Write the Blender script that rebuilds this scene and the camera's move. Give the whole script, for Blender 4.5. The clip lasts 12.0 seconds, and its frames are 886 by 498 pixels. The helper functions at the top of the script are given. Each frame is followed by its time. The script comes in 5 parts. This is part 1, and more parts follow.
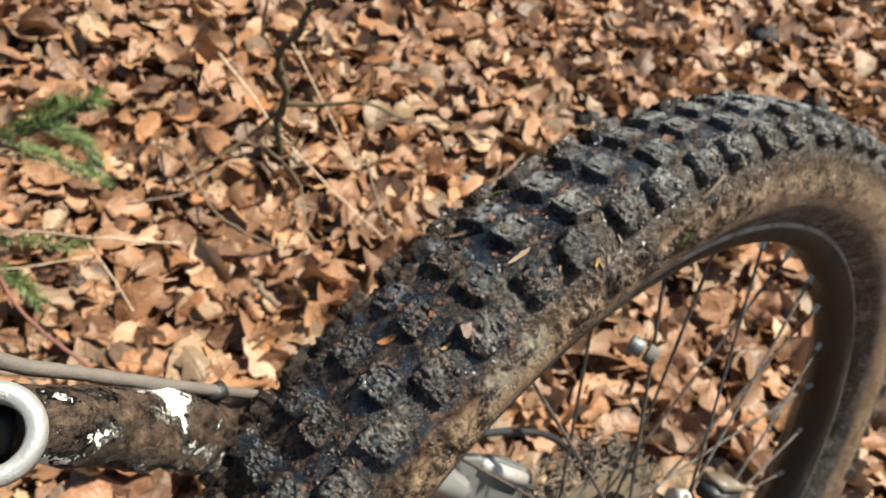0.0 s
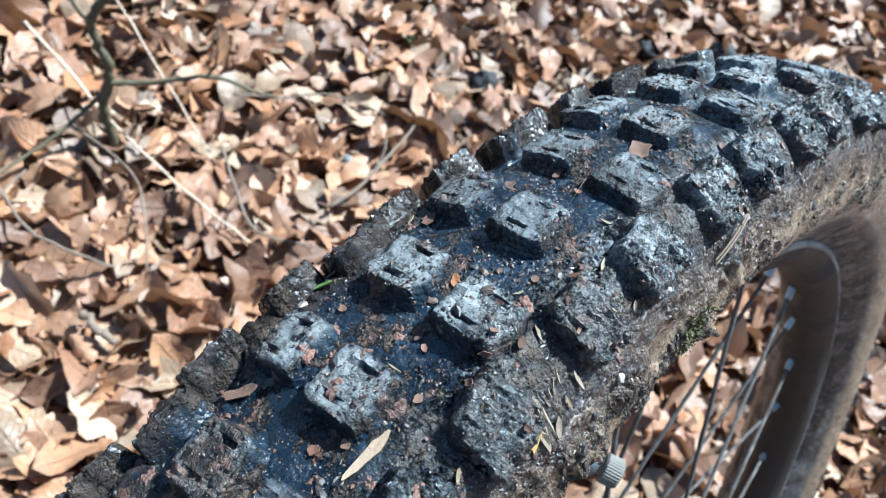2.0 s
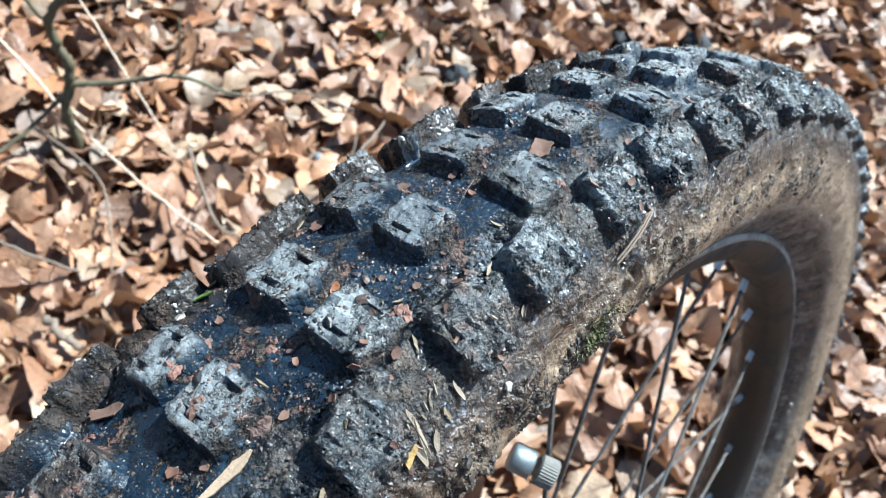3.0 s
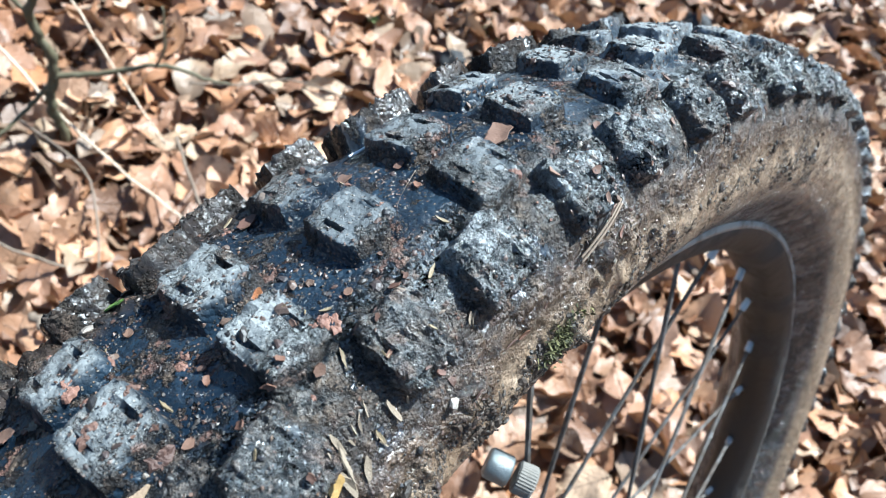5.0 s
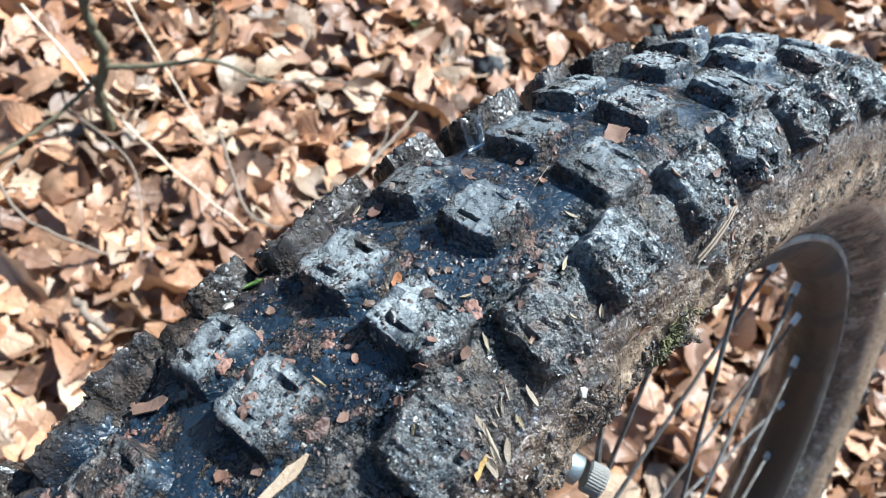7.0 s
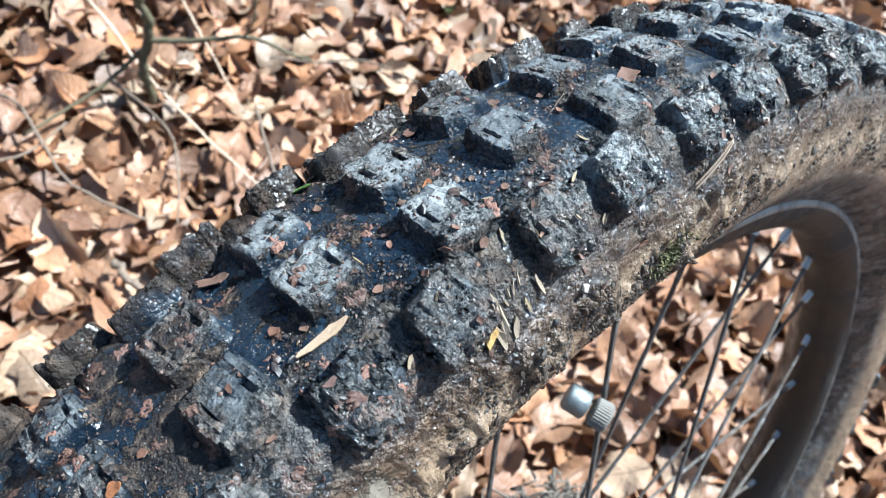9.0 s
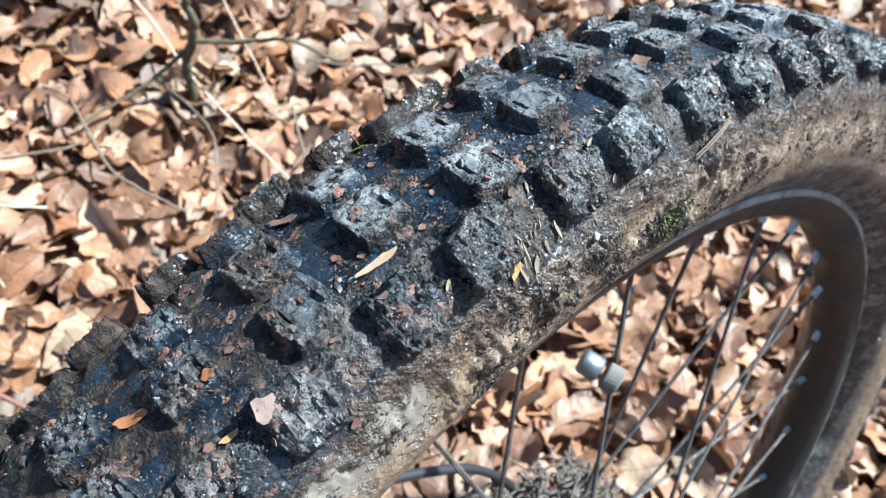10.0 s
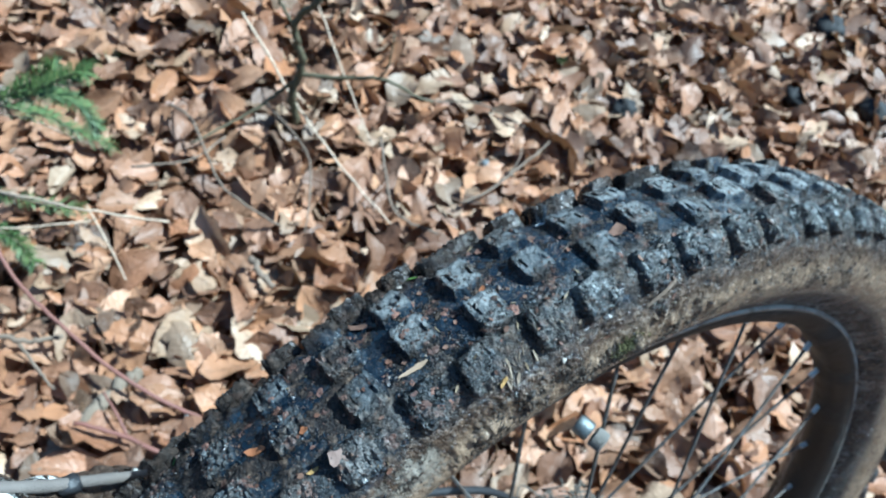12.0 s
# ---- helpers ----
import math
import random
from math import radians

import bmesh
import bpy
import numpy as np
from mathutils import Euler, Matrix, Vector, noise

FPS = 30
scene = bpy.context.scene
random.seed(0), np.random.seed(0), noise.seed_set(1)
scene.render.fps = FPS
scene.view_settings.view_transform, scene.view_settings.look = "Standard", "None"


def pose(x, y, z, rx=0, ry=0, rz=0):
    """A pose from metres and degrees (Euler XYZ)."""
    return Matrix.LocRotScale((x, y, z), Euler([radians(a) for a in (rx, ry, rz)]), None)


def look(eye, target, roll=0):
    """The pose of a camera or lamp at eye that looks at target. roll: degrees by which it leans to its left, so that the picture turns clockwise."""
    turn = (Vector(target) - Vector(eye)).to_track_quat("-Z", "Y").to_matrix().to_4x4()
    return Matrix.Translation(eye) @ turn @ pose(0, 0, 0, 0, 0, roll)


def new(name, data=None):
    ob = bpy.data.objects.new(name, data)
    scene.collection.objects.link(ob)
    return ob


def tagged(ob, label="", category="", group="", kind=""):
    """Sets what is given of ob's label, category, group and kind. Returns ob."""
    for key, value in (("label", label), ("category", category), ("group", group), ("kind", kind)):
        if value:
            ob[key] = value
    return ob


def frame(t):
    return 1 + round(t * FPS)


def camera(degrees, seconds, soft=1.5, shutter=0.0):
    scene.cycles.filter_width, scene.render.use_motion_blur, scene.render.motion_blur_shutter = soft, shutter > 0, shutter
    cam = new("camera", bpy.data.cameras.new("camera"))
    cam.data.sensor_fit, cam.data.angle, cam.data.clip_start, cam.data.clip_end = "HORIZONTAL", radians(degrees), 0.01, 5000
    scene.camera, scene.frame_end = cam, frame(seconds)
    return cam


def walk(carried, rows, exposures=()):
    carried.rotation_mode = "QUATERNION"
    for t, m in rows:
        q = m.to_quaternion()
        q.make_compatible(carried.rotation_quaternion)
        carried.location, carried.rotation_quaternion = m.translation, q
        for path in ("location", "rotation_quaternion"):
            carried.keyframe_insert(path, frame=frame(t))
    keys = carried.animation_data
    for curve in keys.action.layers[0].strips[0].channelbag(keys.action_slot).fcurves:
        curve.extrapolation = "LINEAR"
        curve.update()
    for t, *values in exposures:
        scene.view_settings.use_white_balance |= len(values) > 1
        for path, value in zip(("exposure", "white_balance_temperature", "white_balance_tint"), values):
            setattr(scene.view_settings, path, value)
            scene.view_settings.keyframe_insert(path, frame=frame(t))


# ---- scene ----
from mathutils import bvhtree
cam = camera(61.2, 12.0, soft=0.75)
PATH = [
    (0, (0.0210, -0.0179, 0.7961), (0.0052, 0.6344, 0.0384), 15.33),
    (0.5, (0.0053, 0.0402, 0.7422), (0.0083, 0.6943, -0.0142), 16.30),
    (1, (0.0089, 0.0801, 0.7121), (0.0470, 0.7188, -0.0563), 17.94),
    (1.5, (0.0179, 0.1078, 0.7026), (0.0976, 0.7435, -0.0652), 19.44),
    (2, (0.0354, 0.1214, 0.7042), (0.1540, 0.7541, -0.0610), 20.28),
    (2.5, (0.0509, 0.1263, 0.7057), (0.1803, 0.7562, -0.0601), 20.32),
    (3, (0.0568, 0.1286, 0.7060), (0.1897, 0.7561, -0.0611), 20.09),
    (5, (0.0705, 0.1416, 0.6968), (0.1991, 0.7560, -0.0817), 19.19),
    (5.5, (0.0694, 0.1414, 0.6973), (0.1923, 0.7563, -0.0817), 19.22),
    (6, (0.0624, 0.1404, 0.6991), (0.1791, 0.7587, -0.0781), 19.32),
    (6.5, (0.0528, 0.1378, 0.6972), (0.1629, 0.7579, -0.0795), 19.69),
    (8.5, (0.0476, 0.1196, 0.6895), (0.1378, 0.7259, -0.1006), 20.18),
    (9, (0.0520, 0.1089, 0.7001), (0.1272, 0.7173, -0.0899), 20.13),
    (9.5, (0.0536, 0.0953, 0.7095), (0.1108, 0.7112, -0.0763), 19.39),
    (10, (0.0515, 0.0804, 0.7133), (0.0933, 0.6942, -0.0750), 19.22),
    (10.5, (0.0387, 0.0710, 0.7178), (0.0484, 0.6840, -0.0722), 19.16),
    (11, (0.0392, 0.0718, 0.7396), (-0.0039, 0.6812, -0.0520), 16.81),
    (11.5, (0.0405, 0.0753, 0.7751), (-0.0248, 0.6764, -0.0214), 15.16),
    (12, (0.0531, 0.0599, 0.8114), (0.0001, 0.6436, 0.0012), 17.45),
]
EXPOSURES = [(0.0, 1.21, 7050, 3), (0.2, 1.22, 6600, 4), (0.4, 1.36, 5480, 0), (0.6, 1.54, 4880, -4), (1.0, 1.56, 4750, -4), (1.5, 1.69, 4890, -4), (5.5, 1.88, 5260, -2), (8.5, 1.90, 5290, -1), (10.5, 1.78, 5260, -2), (11.3, 1.56, 5060, -5), (12.0, 1.36, 4700, -10)]
walk(cam, [(t, look(eye, target, roll)) for t, eye, target, roll in PATH], EXPOSURES)
# a phone lens held close: the litter behind the tyre falls out of focus
cam.data.dof.use_dof = True
cam.data.dof.focus_distance = 0.15
cam.data.dof.aperture_fstop = 32.0

# ---- world and sun ----
SUN_AZ, SUN_EL = radians(55.0), radians(57.0)      # azimuth from +y towards +x
world = bpy.data.worlds.new("sky")
scene.world = world
world.use_nodes = True
wn = world.node_tree.nodes
sky = wn.new("ShaderNodeTexSky")
sky.sky_type, sky.sun_disc = "NISHITA", False
sky.sun_elevation, sky.sun_rotation = SUN_EL, SUN_AZ
world.node_tree.links.new(sky.outputs[0], wn["Background"].inputs[0])
wn["Background"].inputs[1].default_value = 0.055
sun_way = Vector((math.sin(SUN_AZ) * math.cos(SUN_EL), math.cos(SUN_AZ) * math.cos(SUN_EL), math.sin(SUN_EL)))
sun = new("sun", bpy.data.lights.new("sun", "SUN"))
sun.data.energy, sun.data.angle, sun.data.color = 5.0, radians(1.5), (1.0, 0.94, 0.87)
sun.matrix_world = look(sun_way * 30, (0, 0, 0))


# ---- materials ----
class Mat:
    """A node material under construction."""

    def __init__(self, name, rough=0.6, metal=0.0, spec=0.5):
        self.m = bpy.data.materials.new(name)
        self.m.use_nodes = True
        self.t = self.m.node_tree
        self.b = self.t.nodes["Principled BSDF"]
        self.b.inputs["Roughness"].default_value = rough
        self.b.inputs["Metallic"].default_value = metal
        self.b.inputs["Specular IOR Level"].default_value = spec

    def add(self, kind, **inputs):
        n = self.t.nodes.new(kind)
        for k, v in inputs.items():
            self.put(n, k.replace("_", " "), v)
        return n

    def put(self, n, key, v):
        s = n.inputs[int(key)] if key.isdigit() else n.inputs[key]
        if isinstance(v, bpy.types.NodeSocket):
            self.t.links.new(v, s)
        else:
            s.default_value = v

    def noise(self, vec, scale, detail=4.0, rough=0.6):
        n = self.add("ShaderNodeTexNoise", Scale=scale, Detail=detail, Roughness=rough)
        self.t.links.new(vec, n.inputs["Vector"])
        return n.outputs["Fac"]

    def ramp(self, fac, stops):
        n = self.add("ShaderNodeValToRGB")
        el = n.color_ramp.elements
        while len(el) < len(stops):
            el.new(0.5)
        for e, (p, c) in zip(el, stops):
            e.position, e.color = p, (*c, 1) if len(c) == 3 else c
        self.t.links.new(fac, n.inputs[0])
        return n.outputs[0]

    def step(self, fac, lo, hi):
        n = self.add("ShaderNodeMapRange")
        n.interpolation_type = "SMOOTHSTEP"
        self.t.links.new(fac, n.inputs[0])
        n.inputs[1].default_value, n.inputs[2].default_value = lo, hi
        return n.outputs[0]

    def math(self, op, a, b=0.0):
        n = self.add("ShaderNodeMath")
        n.operation = op
        for i, v in enumerate((a, b)):
            self.put(n, str(i), v)
        return n.outputs[0]

    def mix(self, fac, a, b):
        n = self.add("ShaderNodeMix")
        n.data_type = "RGBA"
        for i, v in ((0, fac), (6, a), (7, b)):
            if isinstance(v, tuple) and len(v) == 3:
                v = (*v, 1)
            self.put(n, str(i), v)
        return n.outputs[2]

    def bump(self, height, strength, distance):
        n = self.add("ShaderNodeBump", Strength=strength, Distance=distance)
        self.t.links.new(height, n.inputs["Height"])
        last = self.b.inputs["Normal"]
        if last.links:
            self.t.links.new(last.links[0].from_socket, n.inputs["Normal"])
        self.t.links.new(n.outputs[0], last)

    def color(self, c):
        self.put(self.b, "Base Color", c if isinstance(c, bpy.types.NodeSocket) else (*c, 1))

    def rough(self, r):
        self.put(self.b, "Roughness", r)

    def where(self):
        return self.add("ShaderNodeTexCoord").outputs["Object"]

    def place(self):
        return self.add("ShaderNodeNewGeometry").outputs["Position"]

    def chance(self):
        """A random number for each piece, whether it is an object of its own or an island of a mesh."""
        a = self.add("ShaderNodeNewGeometry").outputs["Random Per Island"]
        b = self.add("ShaderNodeObjectInfo").outputs["Random"]
        return self.math("FRACT", self.math("ADD", a, b))


def soil_material():
    """Dark soil under old leaves that have lost their shape."""
    k = Mat("damp_soil", 0.9)
    p = k.place()
    a, b = k.noise(p, 3.0, 6), k.noise(p, 60.0, 5)
    cells = k.add("ShaderNodeTexVoronoi", Scale=22.0)
    k.t.links.new(p, cells.inputs["Vector"])
    pick = k.add("ShaderNodeSeparateXYZ")
    k.t.links.new(cells.outputs["Color"], pick.inputs[0])
    old = k.ramp(pick.outputs[0], [(0.0, (0.03, 0.02, 0.014)), (0.4, (0.10, 0.052, 0.032)), (0.7, (0.19, 0.10, 0.06)), (1.0, (0.28, 0.155, 0.09))])
    k.color(k.mix(k.math("MULTIPLY", a, 0.6), k.mix(k.step(b, 0.45, 0.60), old, (0.045, 0.03, 0.02)), (0.06, 0.042, 0.03)))
    k.bump(b, 0.8, 0.01)
    return k.m


def leaf_material(name, stops, stain=0.5):
    k = Mat(name, 0.55, spec=0.5)
    uv = k.add("ShaderNodeTexCoord").outputs["UV"]
    p = k.place()
    tone = k.ramp(k.chance(), stops)
    sep = k.add("ShaderNodeSeparateXYZ")
    k.t.links.new(uv, sep.inputs[0])
    off = k.math("ABSOLUTE", k.math("SUBTRACT", sep.outputs[0], 0.5))
    rib = k.math("SUBTRACT", 1.0, k.step(off, 0.0, 0.035))
    # side veins slant from the rib towards the tip
    phase = k.math("MULTIPLY", k.math("SUBTRACT", sep.outputs[1], k.math("MULTIPLY", off, 0.55)), 62.0)
    vein = k.step(k.math("SINE", phase), 0.75, 1.0)
    lines = k.math("MAXIMUM", rib, k.math("MULTIPLY", vein, 0.5))
    spots = k.step(k.noise(p, 55.0, 5), 0.52, 0.72)
    fine = k.noise(p, 420.0, 3)
    c = k.mix(k.math("MULTIPLY", spots, stain), tone, k.mix(0.35, tone, (0.05, 0.03, 0.022)))
    c = k.mix(k.math("MULTIPLY", fine, 0.2), c, (0.50, 0.31, 0.19))
    c = k.mix(k.math("MULTIPLY", lines, 0.5), c, k.mix(0.5, c, (0.05, 0.028, 0.018)))
    grey = k.step(k.noise(p, 9.0, 4), 0.56, 0.70)
    c = k.mix(k.math("MULTIPLY", grey, 0.14), c, k.mix(fine, (0.11, 0.095, 0.070), (0.34, 0.29, 0.22)))
    k.color(c)
    k.rough(k.ramp(spots, [(0, (0.44,) * 3), (1, (0.64,) * 3)]))
    k.bump(lines, 0.7, 0.0016)
    k.bump(k.noise(p, 70.0, 5, 0.6), 0.6, 0.0050)
    k.bump(k.noise(p, 260.0, 4), 0.45, 0.0016)
    # thin dry blades let some of the sun through
    glow = k.add("ShaderNodeBsdfTranslucent")
    k.put(glow, "Color", k.mix(0.5, c, (0.50, 0.22, 0.08)))
    both = k.add("ShaderNodeMixShader")
    both.inputs[0].default_value = 0.10
    k.t.links.new(k.b.outputs[0], both.inputs[1])
    k.t.links.new(glow.outputs[0], both.inputs[2])
    k.t.links.new(both.outputs[0], k.t.nodes["Material Output"].inputs[0])
    return k.m


def tyre_material():
    """Blue-black rubber, smooth where bare, with grey bloom on the worn knob tops, clumps of dark crumbly mud, and wet brown mud down the sidewall."""
    k = Mat("muddy_tyre_rubber", 0.5, spec=0.5)
    w = k.where()

    def mul(a, b):
        return k.math("MULTIPLY", a, b)

    def inv(a):
        return k.math("SUBTRACT", 1.0, a)

    sep = k.add("ShaderNodeSeparateXYZ")
    k.t.links.new(w, sep.inputs[0])
    radius = k.math("SQRT", k.math("ADD", k.math("POWER", sep.outputs[0], 2.0), k.math("POWER", sep.outputs[2], 2.0)))
    bloom = k.add("ShaderNodeAttribute")
    bloom.attribute_name = "bloom"
    plate = bloom.outputs["Fac"]
    big, mid, dust, clay = k.noise(w, 30.0, 5), k.noise(w, 140.0, 5, 0.65), k.noise(w, 70.0, 7, 0.75), k.noise(w, 260.0, 5, 0.64)
    fine = k.noise(w, 1100.0, 3)

    def specks(scale, share):
        g = k.add("ShaderNodeTexVoronoi", Scale=scale)
        k.t.links.new(w, g.inputs["Vector"])
        c = k.add("ShaderNodeSeparateXYZ")
        k.t.links.new(g.outputs["Color"], c.inputs[0])
        on = mul(k.step(c.outputs[0], 1 - share, 1 - share + 0.02), k.step(g.outputs["Distance"], 0.42, 0.30))
        return on, c
    small, small_c = specks(1500.0, 0.26)
    large, large_c = specks(620.0, 0.06)
    fall = k.step(k.math("ADD", mul(dust, 0.7), mul(big, 0.3)), 0.40, 0.56)
    speck = mul(k.math("MAXIMUM", small, large), fall)
    sand = k.ramp(k.math("FRACT", k.math("ADD", small_c.outputs[1], large_c.outputs[1])),
                  [(0.0, (0.03, 0.02, 0.014)), (0.3, (0.12, 0.08, 0.052)), (0.55, (0.20, 0.165, 0.13)), (0.75, (0.16, 0.072, 0.045)), (0.92, (0.18, 0.155, 0.13)), (1.0, (0.32, 0.29, 0.26))])
    ahead = k.step(sep.outputs[0], -0.055, -0.125)      # towards the saddle the tread is plastered dark
    right = k.step(k.math("MULTIPLY", sep.outputs[1], -1.0), 0.010, 0.024)
    # bare rubber, its colour lightened on the right for the sky's sheen
    skin = k.mix(k.step(dust, 0.42, 0.66), (0.0040, 0.0078, 0.0138), (0.012, 0.0215, 0.034))
    skin = k.mix(mul(right, k.step(dust, 0.42, 0.58)), skin, (0.018, 0.021, 0.025))
    # the far stretch's grazing glare, painted as pale grey patches
    far_sheen = mul(k.step(sep.outputs[0], 0.01, 0.09), k.step(k.noise(w, 110.0, 6, 0.7), 0.40, 0.58))
    skin = k.mix(mul(far_sheen, 0.55), skin, k.mix(k.step(clay, 0.30, 0.72), (0.030, 0.033, 0.036), (0.36, 0.375, 0.375)))
    skin = k.mix(mul(speck, 0.9), skin, sand)
    # clumps of crumbly mud
    field = k.math("ADD", k.math("ADD", k.noise(w, 66.0, 7, 0.78), mul(ahead, 0.030)), mul(right, k.math("SUBTRACT", 0.070, mul(ahead, 0.075))))
    clump = k.step(field, 0.518, 0.540)
    red = k.step(k.noise(w, 120.0, 4, 0.6), 0.55, 0.62)
    mud = k.ramp(clay, [(0.32, (0.006, 0.005, 0.005)), (0.48, (0.014, 0.011, 0.010)), (0.60, (0.050, 0.036, 0.027)), (0.72, (0.16, 0.115, 0.08)), (0.85, (0.30, 0.25, 0.20))])
    mud = k.mix(mul(red, 0.85), mud, k.mix(clay, (0.028, 0.012, 0.009), (0.20, 0.105, 0.075)))
    mud = k.mix(mul(k.math("MAXIMUM", small, large), 0.35), mud, sand)
    mud = k.mix(mul(right, k.math("SUBTRACT", 0.65, mul(ahead, 0.40))), mud, k.ramp(clay, [(0.34, (0.008, 0.006, 0.005)), (0.48, (0.030, 0.021, 0.014)), (0.62, (0.064, 0.045, 0.030)), (0.78, (0.18, 0.138, 0.098))]))
    tread = k.mix(clump, skin, mud)
    # sky and sun sheen on the shoulder's wet lumps, put into the colour as pale patches
    patches = k.math("MAXIMUM", k.step(k.noise(w, 62.0, 9, 0.8), 0.47, 0.55), k.step(k.noise(w, 190.0, 8, 0.8), 0.52, 0.58))
    shoulder_sheen = mul(mul(right, k.step(radius, 0.338, 0.345)), patches)
    tread = k.mix(mul(mul(shoulder_sheen, k.math("ADD", mul(k.step(sep.outputs[0], -0.07, 0.0), 0.48), 0.2)), 1.0), tread, k.mix(k.step(clay, 0.32, 0.68), (0.035, 0.038, 0.040), k.mix(red, (0.40, 0.425, 0.43), (0.34, 0.245, 0.175))))
    left = k.step(k.math("ADD", sep.outputs[1], mul(k.math("SUBTRACT", big, 0.5), 0.012)), 0.019, 0.024)      # the chain side is plastered brown
    tread = k.mix(mul(left, 0.85), tread, k.ramp(clay, [(0.34, (0.008, 0.006, 0.005)), (0.52, (0.026, 0.019, 0.014)), (0.68, (0.050, 0.034, 0.024)), (0.82, (0.10, 0.072, 0.052))]))
    # worn knob tops
    worn = mul(mul(plate, k.step(k.math("ADD", mul(mid, 0.6), mul(big, 0.4)), 0.36, 0.50)), inv(mul(ahead, 0.3)))
    worn = mul(worn, inv(mul(k.step(field, 0.57, 0.60), 0.85)))
    tread = k.mix(mul(worn, 0.9), tread, k.mix(k.math("ADD", mul(fine, 0.62), mul(small, 0.25)), (0.122, 0.125, 0.122), (0.40, 0.406, 0.39)))
    # the sidewall under the shoulder knobs
    edge = k.math("ADD", radius, mul(k.math("SUBTRACT", big, 0.5), 0.014))
    wall = mul(k.step(edge, 0.337, 0.330), k.step(k.math("ABSOLUTE", sep.outputs[1]), 0.024, 0.029))
    low = k.step(edge, 0.330, 0.320)
    wet_mud = k.ramp(clay, [(0.32, (0.006, 0.004, 0.003)), (0.46, (0.040, 0.024, 0.014)), (0.58, (0.085, 0.053, 0.031)), (0.72, (0.185, 0.128, 0.080)), (0.85, (0.36, 0.275, 0.195))])
    film = k.mix(mid, (0.110, 0.072, 0.045), (0.32, 0.23, 0.15))
    film = k.mix(mul(k.step(k.noise(w, 90.0, 6, 0.7), 0.55, 0.62), 0.6), film, wet_mud)
    low_wall = k.mix(low, wet_mud, film)
    base = k.mix(wall, tread, low_wall)
    # two pale places on the sidewall where the mud has come away
    bare = 0.0
    for deg in (108.3, 111.6):
        far = k.add("ShaderNodeVectorMath")
        far.operation = "DISTANCE"
        k.t.links.new(w, far.inputs[0])
        far.inputs[1].default_value = (0.3235 * math.cos(radians(deg)), -0.0315, 0.3235 * math.sin(radians(deg)))
        bare = k.math("MAXIMUM", bare, k.step(k.math("ADD", far.outputs["Value"], mul(k.math("SUBTRACT", mid, 0.5), 0.030)), 0.0115, 0.0060))
    grit = k.step(k.noise(w, 2600.0, 3, 0.7), 0.36, 0.64)
    gritty = k.add("ShaderNodeMix")
    gritty.data_type, gritty.blend_type = "RGBA", "MULTIPLY"
    k.put(gritty, "0", k.math("ADD", k.math("MAXIMUM", mul(plate, 0.10), mul(k.math("MAXIMUM", clump, shoulder_sheen), 0.22)), 0.06))
    k.put(gritty, "6", base)
    k.put(gritty, "7", k.mix(grit, (0.2, 0.19, 0.18), (1.6, 1.6, 1.6)))
    base = gritty.outputs[2]
    k.color(k.mix(mul(bare, 0.9), base, k.mix(k.step(dust, 0.3, 0.6), (0.12, 0.102, 0.080), (0.215, 0.188, 0.152))))
    rough_part = k.math("MAXIMUM", k.math("MAXIMUM", clump, shoulder_sheen), wall)
    k.rough(k.mix(wall, k.mix(k.math("MAXIMUM", k.math("MAXIMUM", clump, shoulder_sheen), worn), k.ramp(dust, [(0.35, (0.20,) * 3), (0.65, (0.40,) * 3)]), k.ramp(mid, [(0.4, (0.50,) * 3), (0.6, (0.85,) * 3)])), k.ramp(clay, [(0.40, (0.22,) * 3), (0.62, (0.52,) * 3)])))
    grain = k.add("ShaderNodeTexVoronoi", Scale=780.0)
    k.t.links.new(w, grain.inputs["Vector"])
    k.bump(mul(mul(clump, mul(inv(bare), inv(mul(ahead, 0.5)))), k.math("ADD", mul(clay, 0.7), 0.3)), 1.0, 0.0024)
    coarse = mul(mul(rough_part, inv(mul(low, mul(wall, 0.9)))), mul(inv(mul(ahead, 0.75)), inv(bare)))
    k.bump(mul(coarse, clay), 1.0, 0.0026)
    k.bump(mul(coarse, k.noise(w, 560.0, 2, 0.5)), 0.9, 0.0013)
    k.bump(mul(mul(mul(coarse, inv(low)), k.step(mid, 0.44, 0.60)), grain.outputs["Distance"]), 0.8, -0.0014)
    k.bump(mul(mul(inv(rough_part), k.step(dust, 0.44, 0.56)), grain.outputs["Distance"]), 0.6, -0.0006)
    k.bump(mul(speck, inv(bare)), 0.9, 0.0009)
    k.bump(fine, 0.4, 0.0005)
    # a film of water on part of the mud
    damp = mul(k.step(k.math("ADD", mul(k.noise(w, 45.0, 4), 0.6), mul(clay, 0.4)), 0.60, 0.46), k.math("MAXIMUM", k.math("MAXIMUM", wall, right), mul(rough_part, 0.8)))
    k.put(k.b, "Specular IOR Level", k.math("ADD", mul(right, 0.20), 0.25))
    k.put(k.b, "Coat Weight", k.math("MAXIMUM", mul(mul(damp, inv(left)), inv(mul(ahead, 0.7))), mul(inv(k.math("MAXIMUM", rough_part, plate)), mul(k.step(big, 0.62, 0.42), 0.45))))
    k.put(k.b, "Coat Roughness", 0.20)
    k.put(k.b, "Coat Normal", k.b.inputs["Normal"].links[0].from_socket)
    return k.m


